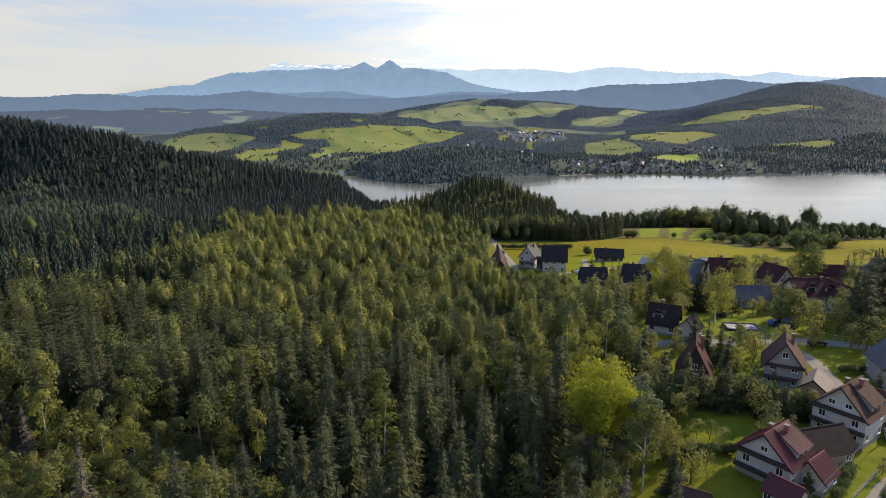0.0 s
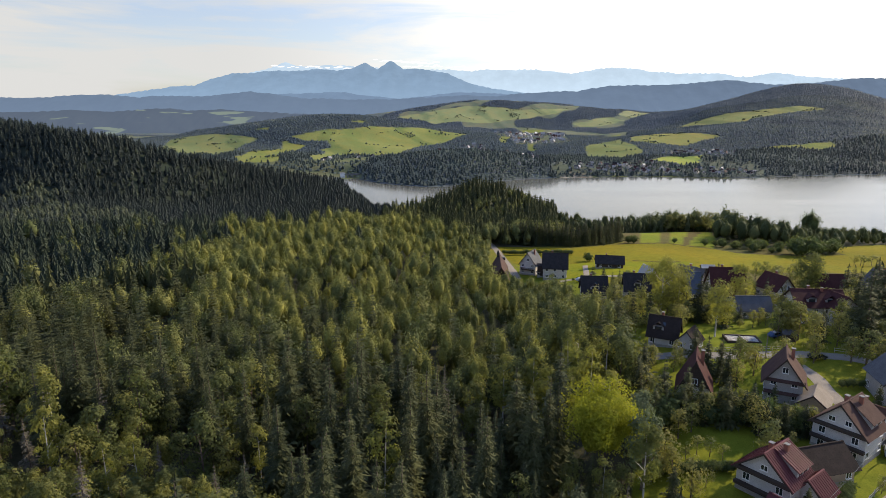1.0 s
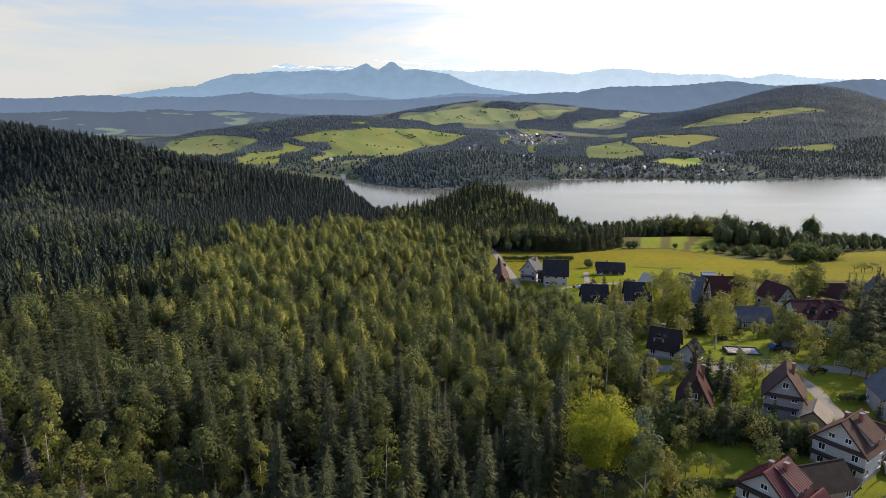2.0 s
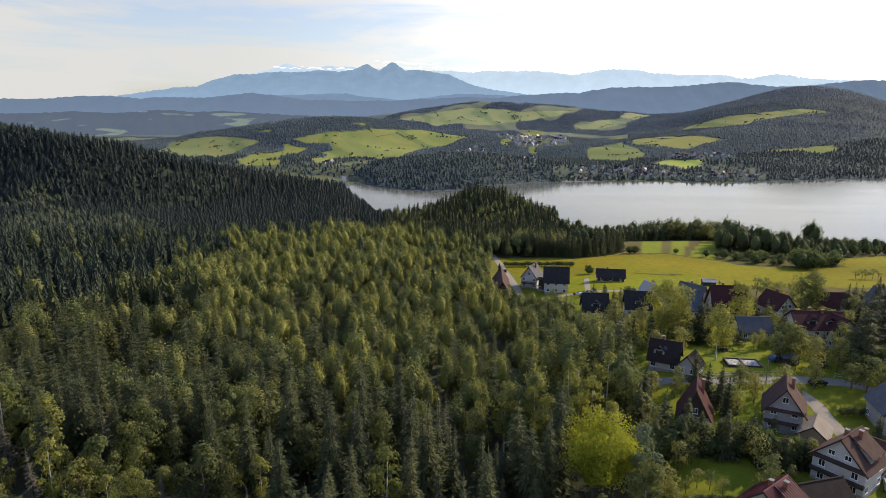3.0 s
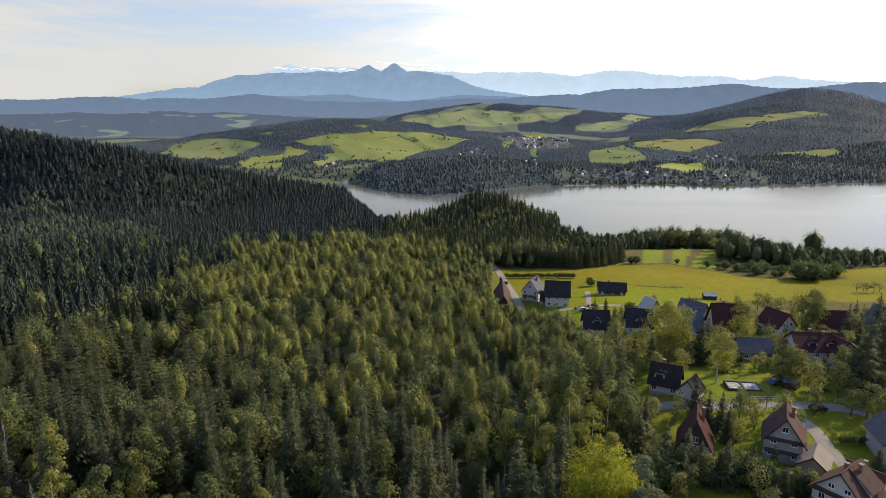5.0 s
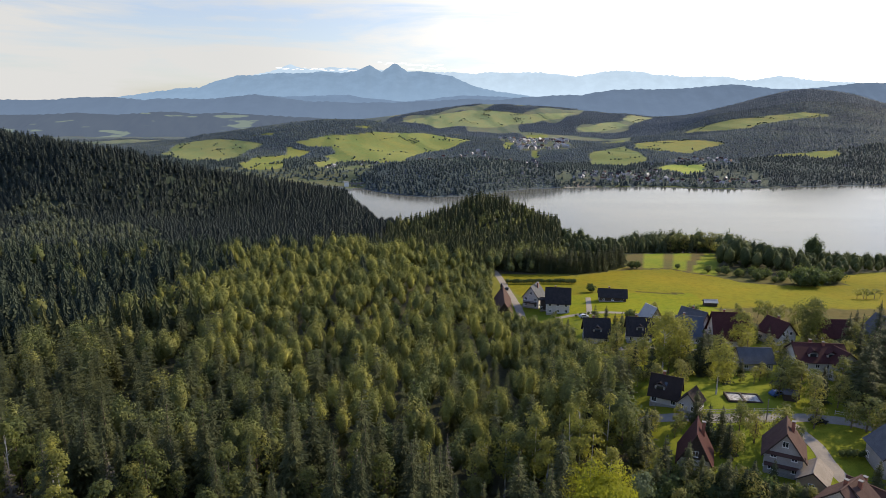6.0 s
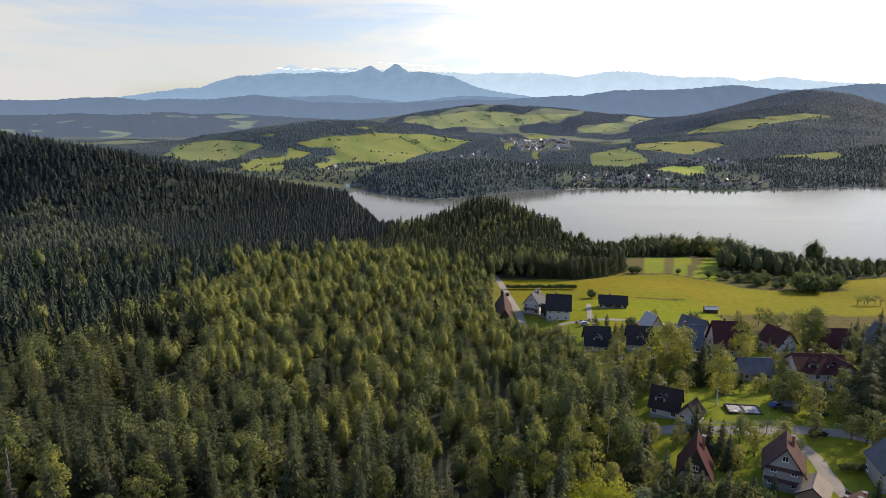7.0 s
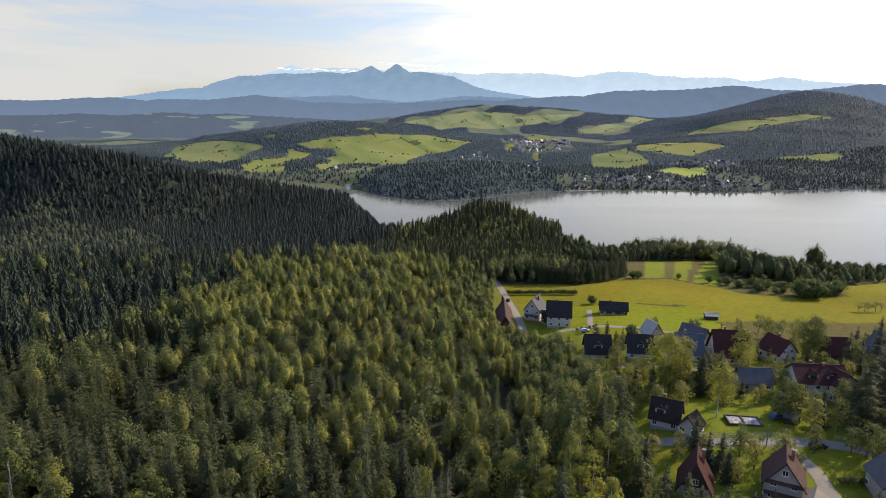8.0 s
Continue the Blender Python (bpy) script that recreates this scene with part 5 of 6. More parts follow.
    if balcony:
        bal = part("balcony", box(-hw * 0.85, -hl - 1.2, 2.55, hw * 0.85, -hl - 0.01, 2.72), m_board_dark, ob)
        part("handrail", box(-hw * 0.85, -hl - 1.2, 3.55, hw * 0.85, -hl - 1.1, 3.65), m_board_dark, bal)
        n = int(width * 0.85 / 0.35)
        for i in range(n + 1):
            px = -hw * 0.84 + hw * 1.68 * i / n
            part("baluster", box(px - 0.05, -hl - 1.18, 2.72, px + 0.05, -hl - 1.12, 3.55), m_board_dark, bal)
    return ob


def gz(x, y):
    return float(height(x, y))


house("white house with striped red metal roof and dark boarding", 53.4, 93.8, gz(53.4, 93.8), -53, 8.6, 6.6, 4.4, 8.2, "red", gable="none", chimneys=2, rows=3, seams=0.55, bands=2, shed=(-0.8, 3.2))
house("low wing with a striped red metal roof", 58.6, 91.0, gz(58.6, 91.0), -53, 5.0, 4.6, 2.6, 4.9, "red", gable="none", chimneys=0, rows=1, cols=1, over=0.4, seams=0.55, name="annex", category="annex")
house("timber outbuilding with a dark brown roof beside the red-roofed house", 63.5, 98.5, gz(63.5, 98.5), -75, 7.0, 8.0, 3.0, 5.6, "umber", m_board_pale, "none", 0, 1, 2, name="outbuilding")
house("tall white house with brown tiled roof and boarded balconies", 73.0, 106.4, gz(73, 106.4), -54, 8.8, 7.2, 5.4, 9.8, "brown", gable="none", chimneys=2, rows=3, cols=2, bands=2, side_rows=2, shed=(-1.0, 3.4))
house("tiled wing at the side of the tall white house", 78.6, 110.2, gz(78.6, 110.2), 36, 5.2, 6.0, 3.8, 7.0, "brown", gable="none", chimneys=1, rows=1, cols=1, over=0.5, name="annex", category="annex")
house("house with brown tiled roof and pent roofs across its gable", 71.2, 125.5, gz(71.2, 125.5), -27, 7.0, 7.4, 5.0, 9.7, "brown", m_render_grey, "skirt", 1, 3, 2, over=0.8)
house("low garage with weathered beige roof and timber gable", 74.2, 119.0, gz(74.2, 119), -36, 5.2, 6.4, 2.8, 4.8, "beige", m_board_pale, "none", 0, 1, 1, over=0.5, name="garage", category="garage")
house("steep red-roofed house among garden trees", 53.2, 127.0, gz(53.2, 127), -22, 6.2, 7.5, 3.0, 8.9, "wine", gable="board", chimneys=1, rows=3, cols=2)
house("dark-roofed white house at the edge of the wood", 56.5, 156.0, gz(56.5, 156), 62, 6.0, 6.6, 3.2, 7.2, "umber", gable="none", chimneys=1, rows=2, skylights=3, dormers=((-1, 1.2, 2.6, 0),))
house("dark-roofed wing beside the white house", 61.2, 151.0, gz(61.2, 151), -40, 4.6, 5.0, 2.8, 5.4, "umber", gable="none", chimneys=0, rows=1, cols=2, over=0.5, name="annex", category="annex")
house("broad cream house with wine-red roof and many windows", 106.5, 177.0, gz(106.5, 177), 84, 10.0, 13.0, 5.8, 9.3, "wine", gable="none", chimneys=2, rows=2, cols=3, side_rows=2, dormers=((-1, -2.5, 2.6, 0), (-1, 2.5, 2.6, 0)))
house("cream gabled wing of the broad house", 111.0, 173.5, gz(111.0, 173.5), 10, 7.5, 6.0, 5.8, 8.6, "wine", gable="none", chimneys=0, rows=2, cols=3, over=0.7, name="annex", category="annex")
house("low grey-roofed building behind garden trees", 92, 184, gz(92, 184), 88, 7.0, 9.0, 3.2, 6.2, "grey", m_render_grey, "none", 0, 1, 2)
house("dark-roofed house beside the lane", 54.5, 225.0, gz(54.5, 225), 85, 8.4, 8.4, 3.4, 8.6, "dark", gable="none", chimneys=1, rows=2, skylights=2, dormers=((-1, 0, 3.2, 0),))
house("dark house with white dormers behind a tall tree", 67.5, 217.0, gz(67.5, 217), 80, 8.0, 8.0, 3.4, 8.2, "dark", gable="none", chimneys=1, rows=2, dormers=((-1, 0, 2.4, 0),))
house("house with a bright steep metal roof beside the meadow", 80.0, 243.0, gz(80, 243), 20, 5.6, 6.0, 2.6, 6.6, "bright", gable="none", chimneys=0, rows=2)
house("blue-grey roofed house beside the meadow", 84.0, 216.0, gz(84, 216), 80, 8.2, 8.6, 3.4, 9.0, "blue", gable="none", chimneys=1, rows=2, dormers=((-1, 0, 2.8, 0),))
house("grey-roofed house with bright gable trim", 90.0, 226.0, gz(90, 226), 40, 8.2, 9.0, 3.6, 9.2, "grey", gable="none", chimneys=1, rows=2)
house("tall house with a dark red roof", 97.0, 213.5, gz(97, 213.5), 84, 10.5, 10.5, 3.6, 11.0, "wine", gable="none", chimneys=1, rows=2)
house("white house with red cross-gabled roof", 114.5, 214.0, gz(114.5, 214), 20, 8.0, 8.5, 4.0, 8.2, "wine", gable="none", chimneys=1, rows=2)
house("red-roofed barn at the edge of the meadow", 134.0, 215.0, gz(134, 215), 86, 8.0, 8.0, 3.4, 8.0, "wine", m_board_dark, "none", 0, 1, 2, name="barn", category="barn")
house("grey house with a broad gable", 151.0, 213.0, gz(151, 213), 8, 10.5, 9.0, 3.8, 9.4, "grey", m_render_grey, "none", 1, 2, 2)
house("long low dark-roofed house in the meadow", 77.0, 290.0, gz(77, 290), 80, 6.5, 12.0, 2.8, 5.6, "dark", m_board_dark, "none", 1, 1, 3)
house("white house with a dark roof at the end of the lane", 49.4, 277.0, gz(49.4, 277), 82, 9.0, 10.0, 5.6, 11.0, "dark", gable="none", chimneys=1, rows=2, side_rows=2, cols=3)
house("dark flat-roofed link between two white houses", 44.6, 281.5, gz(44.6, 281.5), 82, 4.5, 4.5, 5.2, 5.7, "dark", m_board_dark, "none", 0, 1, 1, over=0.3, name="annex", category="annex")
house("white gabled house beside the spruce belt", 40.4, 289.0, gz(40.4, 289), -28, 7.6, 8.5, 5.4, 10.4, "grey", gable="none", chimneys=1, rows=3, balcony=True)
house("chapel with a steep brown roof at the wood's edge", 25.5, 281.0, gz(25.5, 281), -3, 6.6, 26.0, 3.0, 8.2, "brown", m_board_dark, "none", 0, 1, 1, name="chapel", category="chapel")
house("grey-roofed house at the lane's bend", 94.5, 125.0, gz(94.5, 125), -10, 8.0, 8.0, 4.8, 8.6, "grey", m_render_grey, "none", 1, 2, 2)

house("low annex with a plain red roof before the striped roof", 51.3, 85.6, gz(51.3, 85.6), 35, 4.0, 4.6, 2.4, 4.2, "red", gable="none", chimneys=0, rows=1, cols=1, over=0.4, name="annex", category="annex")
house("small shed with a faded red roof on the lawn", 37.6, 86.0, gz(37.6, 86), 60, 3.0, 4.5, 2.0, 3.2, "brown", m_board_dark, "none", 0, 1, 1, over=0.4, plinth=False, name="shed", category="shed")

# ---------------- gardens, lanes and small things of the village ----------------
BUILDINGS = [o for o in scene.objects if o.parent is None and o.type == "EMPTY" and o.get("category") in ("house", "garage", "barn", "chapel")]
m_asphalt = surface("worn_asphalt", (0.22, 0.198, 0.165), (0.165, 0.15, 0.125), 0.3, 0.92, 5)
m_gravel = surface("pale_gravel", (0.28, 0.24, 0.195), (0.21, 0.18, 0.148), 0.4, 0.95, 6)
m_timber = surface("weathered_timber", (0.17, 0.13, 0.10), (0.24, 0.19, 0.15), 1.5, 0.85, 9)
m_rail = surface("pale_timber", (0.42, 0.38, 0.33), (0.34, 0.30, 0.26), 1.5, 0.85, 9)
m_wire, nt_w, bs_w = material("cable")
bs_w.inputs["Base Color"].default_value, bs_w.inputs["Roughness"].default_value = lin(0.16, 0.16, 0.16), 0.5


def lane(name, label, pts, width, mat, lift=0.05):
    """A lane laid on the ground along a line of places."""
    p = [Vector((a, b)) for a, b in pts]
    run = []
    for a, b in zip(p, p[1:]):
        k = max(2, int((b - a).length / 1.5))
        run += [a.lerp(b, i / k) for i in range(k)]
    run.append(p[-1])
    for _ in range(4):
        run = [run[0]] + [(run[i - 1] + run[i] * 2 + run[i + 1]) / 4 for i in range(1, len(run) - 1)] + [run[-1]]
    verts, n = [], 5
    for i, c in enumerate(run):
        d = (run[min(i + 1, len(run) - 1)] - run[max(i - 1, 0)]).normalized()
        s = Vector((-d.y, d.x))
        for k in range(n):
            u = k / (n - 1) - 0.5
            q = c + s * width * u * (1 + 0.05 * math.sin(i * 1.3 + k))
            verts.append((q.x, q.y, gz(q.x, q.y) + lift + 0.12 * (0.25 - u * u) * 4 * 0.5))
    f = [(i * n + k, i * n + k + 1, (i + 1) * n + k + 1, (i + 1) * n + k) for i in range(len(run) - 1) for k in range(n - 1)]
    me = mesh_of(name, verts, f, mat, smooth=True)
    return tagged(new(name, me), label, "road", kind="structure")


lane("road", "narrow grey village road", [(38, 150), (52, 147.2), (70, 146.2), (89, 145.6), (96, 144.0), (103, 139.5), (118, 133)], 4.2, m_asphalt)
lane("road", "pale road beside the houses", [(56, 76), (68.5, 87.5), (79, 95.5), (96, 101)], 5.2, m_gravel)
lane("road", "driveway between two houses", [(81, 145.0), (83.0, 134), (81.5, 124), (83.5, 114), (82, 106), (79, 98)], 3.4, m_gravel, 0.06)
lane("road", "village lane past a dark-roofed house", [(44, 214), (53, 212), (63, 207), (75, 203.5), (100, 201), (130, 199)], 4.4, m_gravel)
lane("road", "gravel lane along the meadow's edge", [(47, 266), (57, 266.5), (66, 264.5), (76, 259), (90, 251), (102, 246)], 3.6, m_gravel)
lane("road", "two-wheel track into the meadow", [(61.5, 267), (64.5, 282), (68, 300)], 2.4, m_gravel, 0.06)
lane("road", "gravel track along the wood's edge", [(33, 262), (33, 285), (31, 312), (29, 345), (26, 372)], 3.6, m_gravel, 0.06)

# models for the gardens
garden, conifers, shrubs, fruit = Stand(), Stand(), Stand(), Stand()
for k in range(5):
    garden.add(tree_kind("garden_tree", "leafy green garden tree", "tree", "garden trees of the village", leaf_crown(rng, 9, 3.3, 22, 640, 0.29, 0.12, 0.5), m_garden, stem(rng, 7, 0.2, 0.04, 6, 2.2, 0.2), m_bark))
for k in range(4):
    conifers.add(tree_kind("garden_spruce", "dark green garden spruce with dense boughs", "tree", "garden spruces of the village", spruce_crown(rng, 12, 2.4, 20, 9, 3, 0.05), m_spruce, stem(rng, 11.5, 0.2, 0.03), m_bark))
for k in range(4):
    shrubs.add(tree_kind("shrub", "rounded green garden shrub", "shrub", "garden shrubs of the village", leaf_crown(rng, 2.6, 1.5, 10, 320, 0.17, 0.0, 0.4), m_garden, stem(rng, 1.5, 0.06, 0.02, 3, 0.7, 0.1), m_bark))
bushes = Stand()
for k in range(4):
    bushes.add(tree_kind("bush", "rounded dark green bush at the meadow's edge", "shrub", "bushes of the meadow", full_crown(rng, 2.6, 1.5, 420, 0.15, 0.0, 0.2), m_bush, stem(rng, 1.5, 0.06, 0.02, 3, 0.7, 0.1), m_bark))
for k in range(3):
    fruit.add(tree_kind("fruit_tree", "small open fruit tree on a lawn", "tree", "fruit trees on the lawns", leaf_crown(rng, 4.2, 1.9, 12, 260, 0.16, 0.3, 0.4, 0.15), m_garden, stem(rng, 3.6, 0.09, 0.02, 7, 1.4, 0.25), m_bark))


def single(label, x, y, crown, crown_mat, trunk, trunk_mat, name="tree", lift=0.0):
    ob = tree_kind(name, label, "tree", "", crown, crown_mat, trunk, trunk_mat)
    ob.matrix_basis = pose(x, y, gz(x, y) + lift, 0, 0, 40 * x)
    return ob


single("large yellowing tree with a rounded crown", 27.5, 101.5, full_crown(rng, 19.5, 6.6, 11000, 0.19, 0.18, 0.05, 0.70, 4), m_yellow, stem(rng, 17, 0.36, 0.05, 9, 4.0, 0.25), m_bark)
single("silvery willow at the edge of the lawn", 33.5, 97.5, leaf_crown(rng, 14, 3.8, 26, 2400, 0.26, 0.1, 0.4, 0.1), m_silver, stem(rng, 11, 0.26, 0.05, 7, 2.6, 0.2), m_bark, "willow")
single("silvery willow beside the yellowing tree", 35.5, 107.5, leaf_crown(rng, 13, 3.6, 24, 2000, 0.26, 0.1, 0.4, 0.1), m_silver, stem(rng, 10, 0.24, 0.05, 7, 2.6, 0.2), m_bark, "willow")
single("birch beside the wood with a drooping crown", 32.0, 92.0, leaf_crown(rng, 16, 3.0, 26, 1700, 0.24, 0.2), m_birch, stem(rng, 14, 0.2, 0.04, 7, 2.2), m_birch_bark, "birch")
single("tall birch pair behind a dark-roofed house", 63.0, 178.0, leaf_crown(rng, 19, 5.4, 40, 3600, 0.30, 0.2, 0.4), m_birch, stem(rng, 15, 0.3, 0.05, 9, 3.6), m_birch_bark, "birch")
single("tall leafy birch standing behind a dark-roofed house", 69.0, 181.0, leaf_crown(rng, 17, 4.6, 34, 2800, 0.30, 0.2, 0.4), m_birch, stem(rng, 14, 0.3, 0.05, 9, 3.2), m_birch_bark, "birch")
single("slim leafy birch beside a lawn", 71.5, 160.5, leaf_crown(rng, 15, 4.0, 30, 2600, 0.26, 0.15, 0.4), m_birch, stem(rng, 10, 0.22, 0.04, 7, 2.2), m_birch_bark, "birch")
single("grey-green willow before a dark red roof", 97.5, 203.5, leaf_crown(rng, 13, 4.4, 30, 2400, 0.28, 0.1, 0.3), m_birch, stem(rng, 10, 0.28, 0.05, 7, 2.8), m_bark, "willow")
single("large round tree at the meadow's edge", 125.0, 213.0, leaf_crown(rng, 16, 5.8, 38, 3200, 0.32, 0.12, 0.3), m_broad, stem(rng, 12, 0.36, 0.06, 8, 3.6), m_bark)
single("round-crowned pale green garden tree", 91.0, 160.0, leaf_crown(rng, 9, 4.2, 26, 1900, 0.28, 0.1, 0.3), m_birch, stem(rng, 6, 0.24, 0.05, 7, 2.6, 0.2), m_bark)
single("tall round dark tree above the lake", 243.5, 420.0, full_crown(rng, 17.5, 6.2, 2400, 0.36, 0.05, 0.35, 0.8, 3), m_bush, stem(rng, 11, 0.5, 0.1, 6, 4), m_bark)
for (x, y, s) in ((104, 150, 1.5), (108, 156, 1.6), (112, 150, 1.4), (109, 160, 1.2), (114, 160, 1.7), (120, 152, 1.5), (118, 168, 1.5), (124, 176, 1.5), (126, 164, 1.6), (132, 172, 1.5),
                  (101, 163, 0.6), (74, 178, 1.2), (77, 181, 1.05), (71.5, 183, 1.0), (59.5, 143.5, 0.7), (62, 135, 0.75), (61.5, 130, 0.7), (48.6, 119, 0.85), (44.6, 120.5, 0.92),
                  (60.5, 116, 0.72), (56.0, 88.0, 0.42), (41, 126, 0.95), (44, 132, 0.9), (65.5, 118, 0.6), (130, 200, 1.2), (137, 204, 1.1), (143, 205, 1.2), (57, 238, 0.8), (62, 241, 0.7), (64.5, 228, 0.7), (62.8, 231, 0.6)):
    conifers.plant(rng.randrange(4), x, y, gz(x, y), s * rng.uniform(0.92, 1.08), rng.uniform(0.95, 1.2), rng.uniform(0, 6.28))
for (x, y, s) in ((43.0, 103.5, 0.8), (45.5, 104.8, 0.9), (47.5, 104.0, 0.85), (49.0, 102.2, 0.8), (73.5, 150.5, 0.7), (88, 152, 0.9), (43.5, 95.5, 0.8), (39.6, 101.5, 0.9), (78, 168, 1.1), (85, 168, 1.2)):
    fruit.plant(rng.randrange(3), x, y, gz(x, y), s, 1.0, rng.uniform(0, 6.28))

LAWNS = [(40, 88, 56, 110), (64, 148, 86, 167), (86, 129, 97, 140), (62.5, 130, 69, 139), (60, 166, 72, 172)]
LINES = [((38, 150), (52, 147)), ((52, 147), (89, 145.6)), ((89, 145.6), (103, 139)), ((81, 145), (83, 134)), ((83, 134), (82, 106)), ((82, 106), (79, 98)), ((56, 76), (79, 95)), ((44, 214), (63, 207)), ((63, 207), (130, 199)),
         ((46, 258), (70, 257)), ((70, 257), (100, 243))]


def line_gap(x, y):
    best = 99.0
    for a, b in LINES:
        a, b, p = Vector(a), Vector(b), Vector((x, y))
        t = max(0.0, min(1.0, (p - a).dot(b - a) / (b - a).length_squared))
        best = min(best, (p - a.lerp(b, t)).length)
    return best


def free(x, y, r):
    """Whether a plant fits here, and how tall it may grow without hiding a house."""
    if any(a < x < c and b < y < d for a, b, c, d in LAWNS) or line_gap(x, y) < 2.2 + r * 0.5:
        return 0.0
    tall = 1.0
    for p in [ob.matrix_basis.translation for ob in BUILDINGS] + [Vector((77.0, 155.0, 0.0)), Vector((68.0, 157.0, 0.0))]:
        dx, dy = x - p.x, y - p.y
        if math.hypot(dx, dy) < 6.2 + r * 0.6:
            return 0.0
        side = abs(dx * p.y - dy * p.x) / math.hypot(p.x, p.y)
        gap = math.hypot(p.x, p.y) - math.hypot(x, y)
        if side < 6.0 and 0 < gap < 26:
            tall = min(tall, 0.30 + gap / 36)
    return tall


gx, gy, rs = jitter_grid(30, 175, 92, 256, 4.3, 31, 0.86)
for x, y in zip(gx, gy):
    if x < wood_edge(y) - 1 or abs(x) > 0.80 * y + 10:
        continue
    t = free(x, y, 2.0)
    if t <= 0 or (y > 226 and rs.rand() < 0.86):
        continue
    k = rs.rand()
    if k < 0.20 or t < 0.4:
        shrubs.plant(rs.randint(4), x, y, gz(x, y), rs.uniform(0.7, 1.3), rs.uniform(0.9, 1.3), rs.uniform(0, 6.28))
    elif k < 0.38:
        conifers.plant(rs.randint(4), x, y, gz(x, y), min(t, 1.1) * rs.uniform(0.5, 0.95), rs.uniform(0.9, 1.1), rs.uniform(0, 6.28))
    else:
        garden.plant(rs.randint(5), x, y, gz(x, y), min(t, 1.25) * rs.uniform(0.55, 1.0), rs.uniform(0.9, 1.15), rs.uniform(0, 6.28))

# the thick row of garden trees below the upper houses
for i in range(46):
    u = i / 45
    x, y = 39 + 33 * u + rng.uniform(-1, 1), 113.5 + 3.5 * math.sin(u * 5) + rng.uniform(-2.4, 2.4)
    if i % 5 in (0, 3):
        conifers.plant(rng.randrange(4), x, y, gz(x, y), rng.uniform(0.5, 0.72) * (1 - 0.15 * u), rng.uniform(1.0, 1.3), rng.uniform(0, 6.28))
    elif i % 5 == 1:
        garden.plant(rng.randrange(5), x, y, gz(x, y), rng.uniform(0.5, 0.8) * (1 - 0.2 * u), rng.uniform(0.9, 1.2), rng.uniform(0, 6.28))
    else:
        bushes.plant(rng.randrange(4), x, y, gz(x, y) - 0.4, rng.uniform(1.7, 2.8) * (1 - 0.15 * u), rng.uniform(0.8, 1.0), rng.uniform(0, 6.28))
# trees that shade the lawn beside the road, and those closing the strip fields
for (x, y, s) in ((97.6, 139.2, 0.95), (99.5, 136.0, 1.0), (100.5, 131.5, 0.9), (95.2, 141.0, 0.7), (96.5, 128.0, 0.6), (183, 488, 1.5), (188, 490, 1.6), (193, 488, 1.5), (198, 491, 1.7), (203, 488, 1.5), (207, 492, 1.7), (211, 496, 1.7), (206, 499, 1.8), (215, 500, 1.7), (178, 489, 1.6), (172, 487, 1.5)):
    garden.plant(rng.randrange(5), x, y, gz(x, y), s, rng.uniform(1.0, 1.2), rng.uniform(0, 6.28))
# hedges
def hedge_row(a, b, gap, size):
    a, b = Vector(a), Vector(b)
    n = int((b - a).length / gap)
    for i in range(n + 1):
        p = a.lerp(b, i / max(n, 1))
        bushes.plant(rng.randrange(4), p.x + rng.uniform(-0.2, 0.2), p.y + rng.uniform(-0.2, 0.2), gz(p.x, p.y), size * rng.uniform(0.85, 1.15), 1.0, rng.uniform(0, 6.28))


hedge_row((37.2, 100.4), (49.5, 99.4), 0.8, 0.75)
hedge_row((37.2, 101.1), (49.5, 100.1), 0.9, 0.62)
hedge_row((86, 129.0), (96, 129.6), 1.2, 0.7)
hedge_row((60, 87), (66, 93.5), 1.3, 0.8)
hedge_row((66, 85.5), (73, 92.0), 1.4, 0.6)
hedge_row((32, 331.5), (68, 333.5), 1.5, 1.0)
# the close row of spruces along the wood's edge behind the white houses
EDGE = [(22, 369), (34, 367), (53, 358), (72, 356), (88, 367), (103, 386), (112, 398)]
for a, b in zip(EDGE, EDGE[1:]):
    n = int(math.dist(a, b) / 2.0)
    for i in range(n):
        for back in (0.0, 4.2):
            x = a[0] + (b[0] - a[0]) * (i + 0.5 * (back > 0)) / n + rng.uniform(-0.5, 0.5)
            y = a[1] + (b[1] - a[1]) * i / n + back + rng.uniform(-0.7, 0.7)
            conifers.plant(rng.randrange(4), x, y, gz(x, y), rng.uniform(0.68, 1.12) + back * 0.05, rng.uniform(0.85, 1.1), rng.uniform(0, 6.28))
hedge_row((55, 263), (62, 263.5), 1.6, 0.6)

# trees and bushes in and round the meadow
for (x, y, s) in ((72.5, 314, 2.0), (113.5, 387, 2.0), (117, 387, 2.2), (142, 387, 1.4), (155, 373, 1.9), (160, 370, 1.6), (162, 365, 2.3), (166, 358, 2.2), (169, 361, 2.0), (171, 346, 2.4), (174, 350, 2.6), (178, 340, 1.5), (183, 342, 1.5), (179, 353, 2.6), (175, 359, 2.6), (186, 348, 2.4), (101, 254, 2.2), (73, 246, 2.0),
                  (186, 329, 4.0), (190, 331, 4.4), (194, 330, 4.2), (189, 336, 4.4), (196, 336, 4.2), (196, 489, 2.2), (200, 491, 2.4), (203, 494, 2.6), (206, 496, 2.6), (209, 498, 2.6), (212, 499, 2.4), (204, 338, 3.2), (210, 340, 3.4), (214, 344, 3.2)):
    bushes.plant(rng.randrange(4), x, y, gz(x, y) - 0.3 * s, s, 0.98, rng.uniform(0, 6.28))
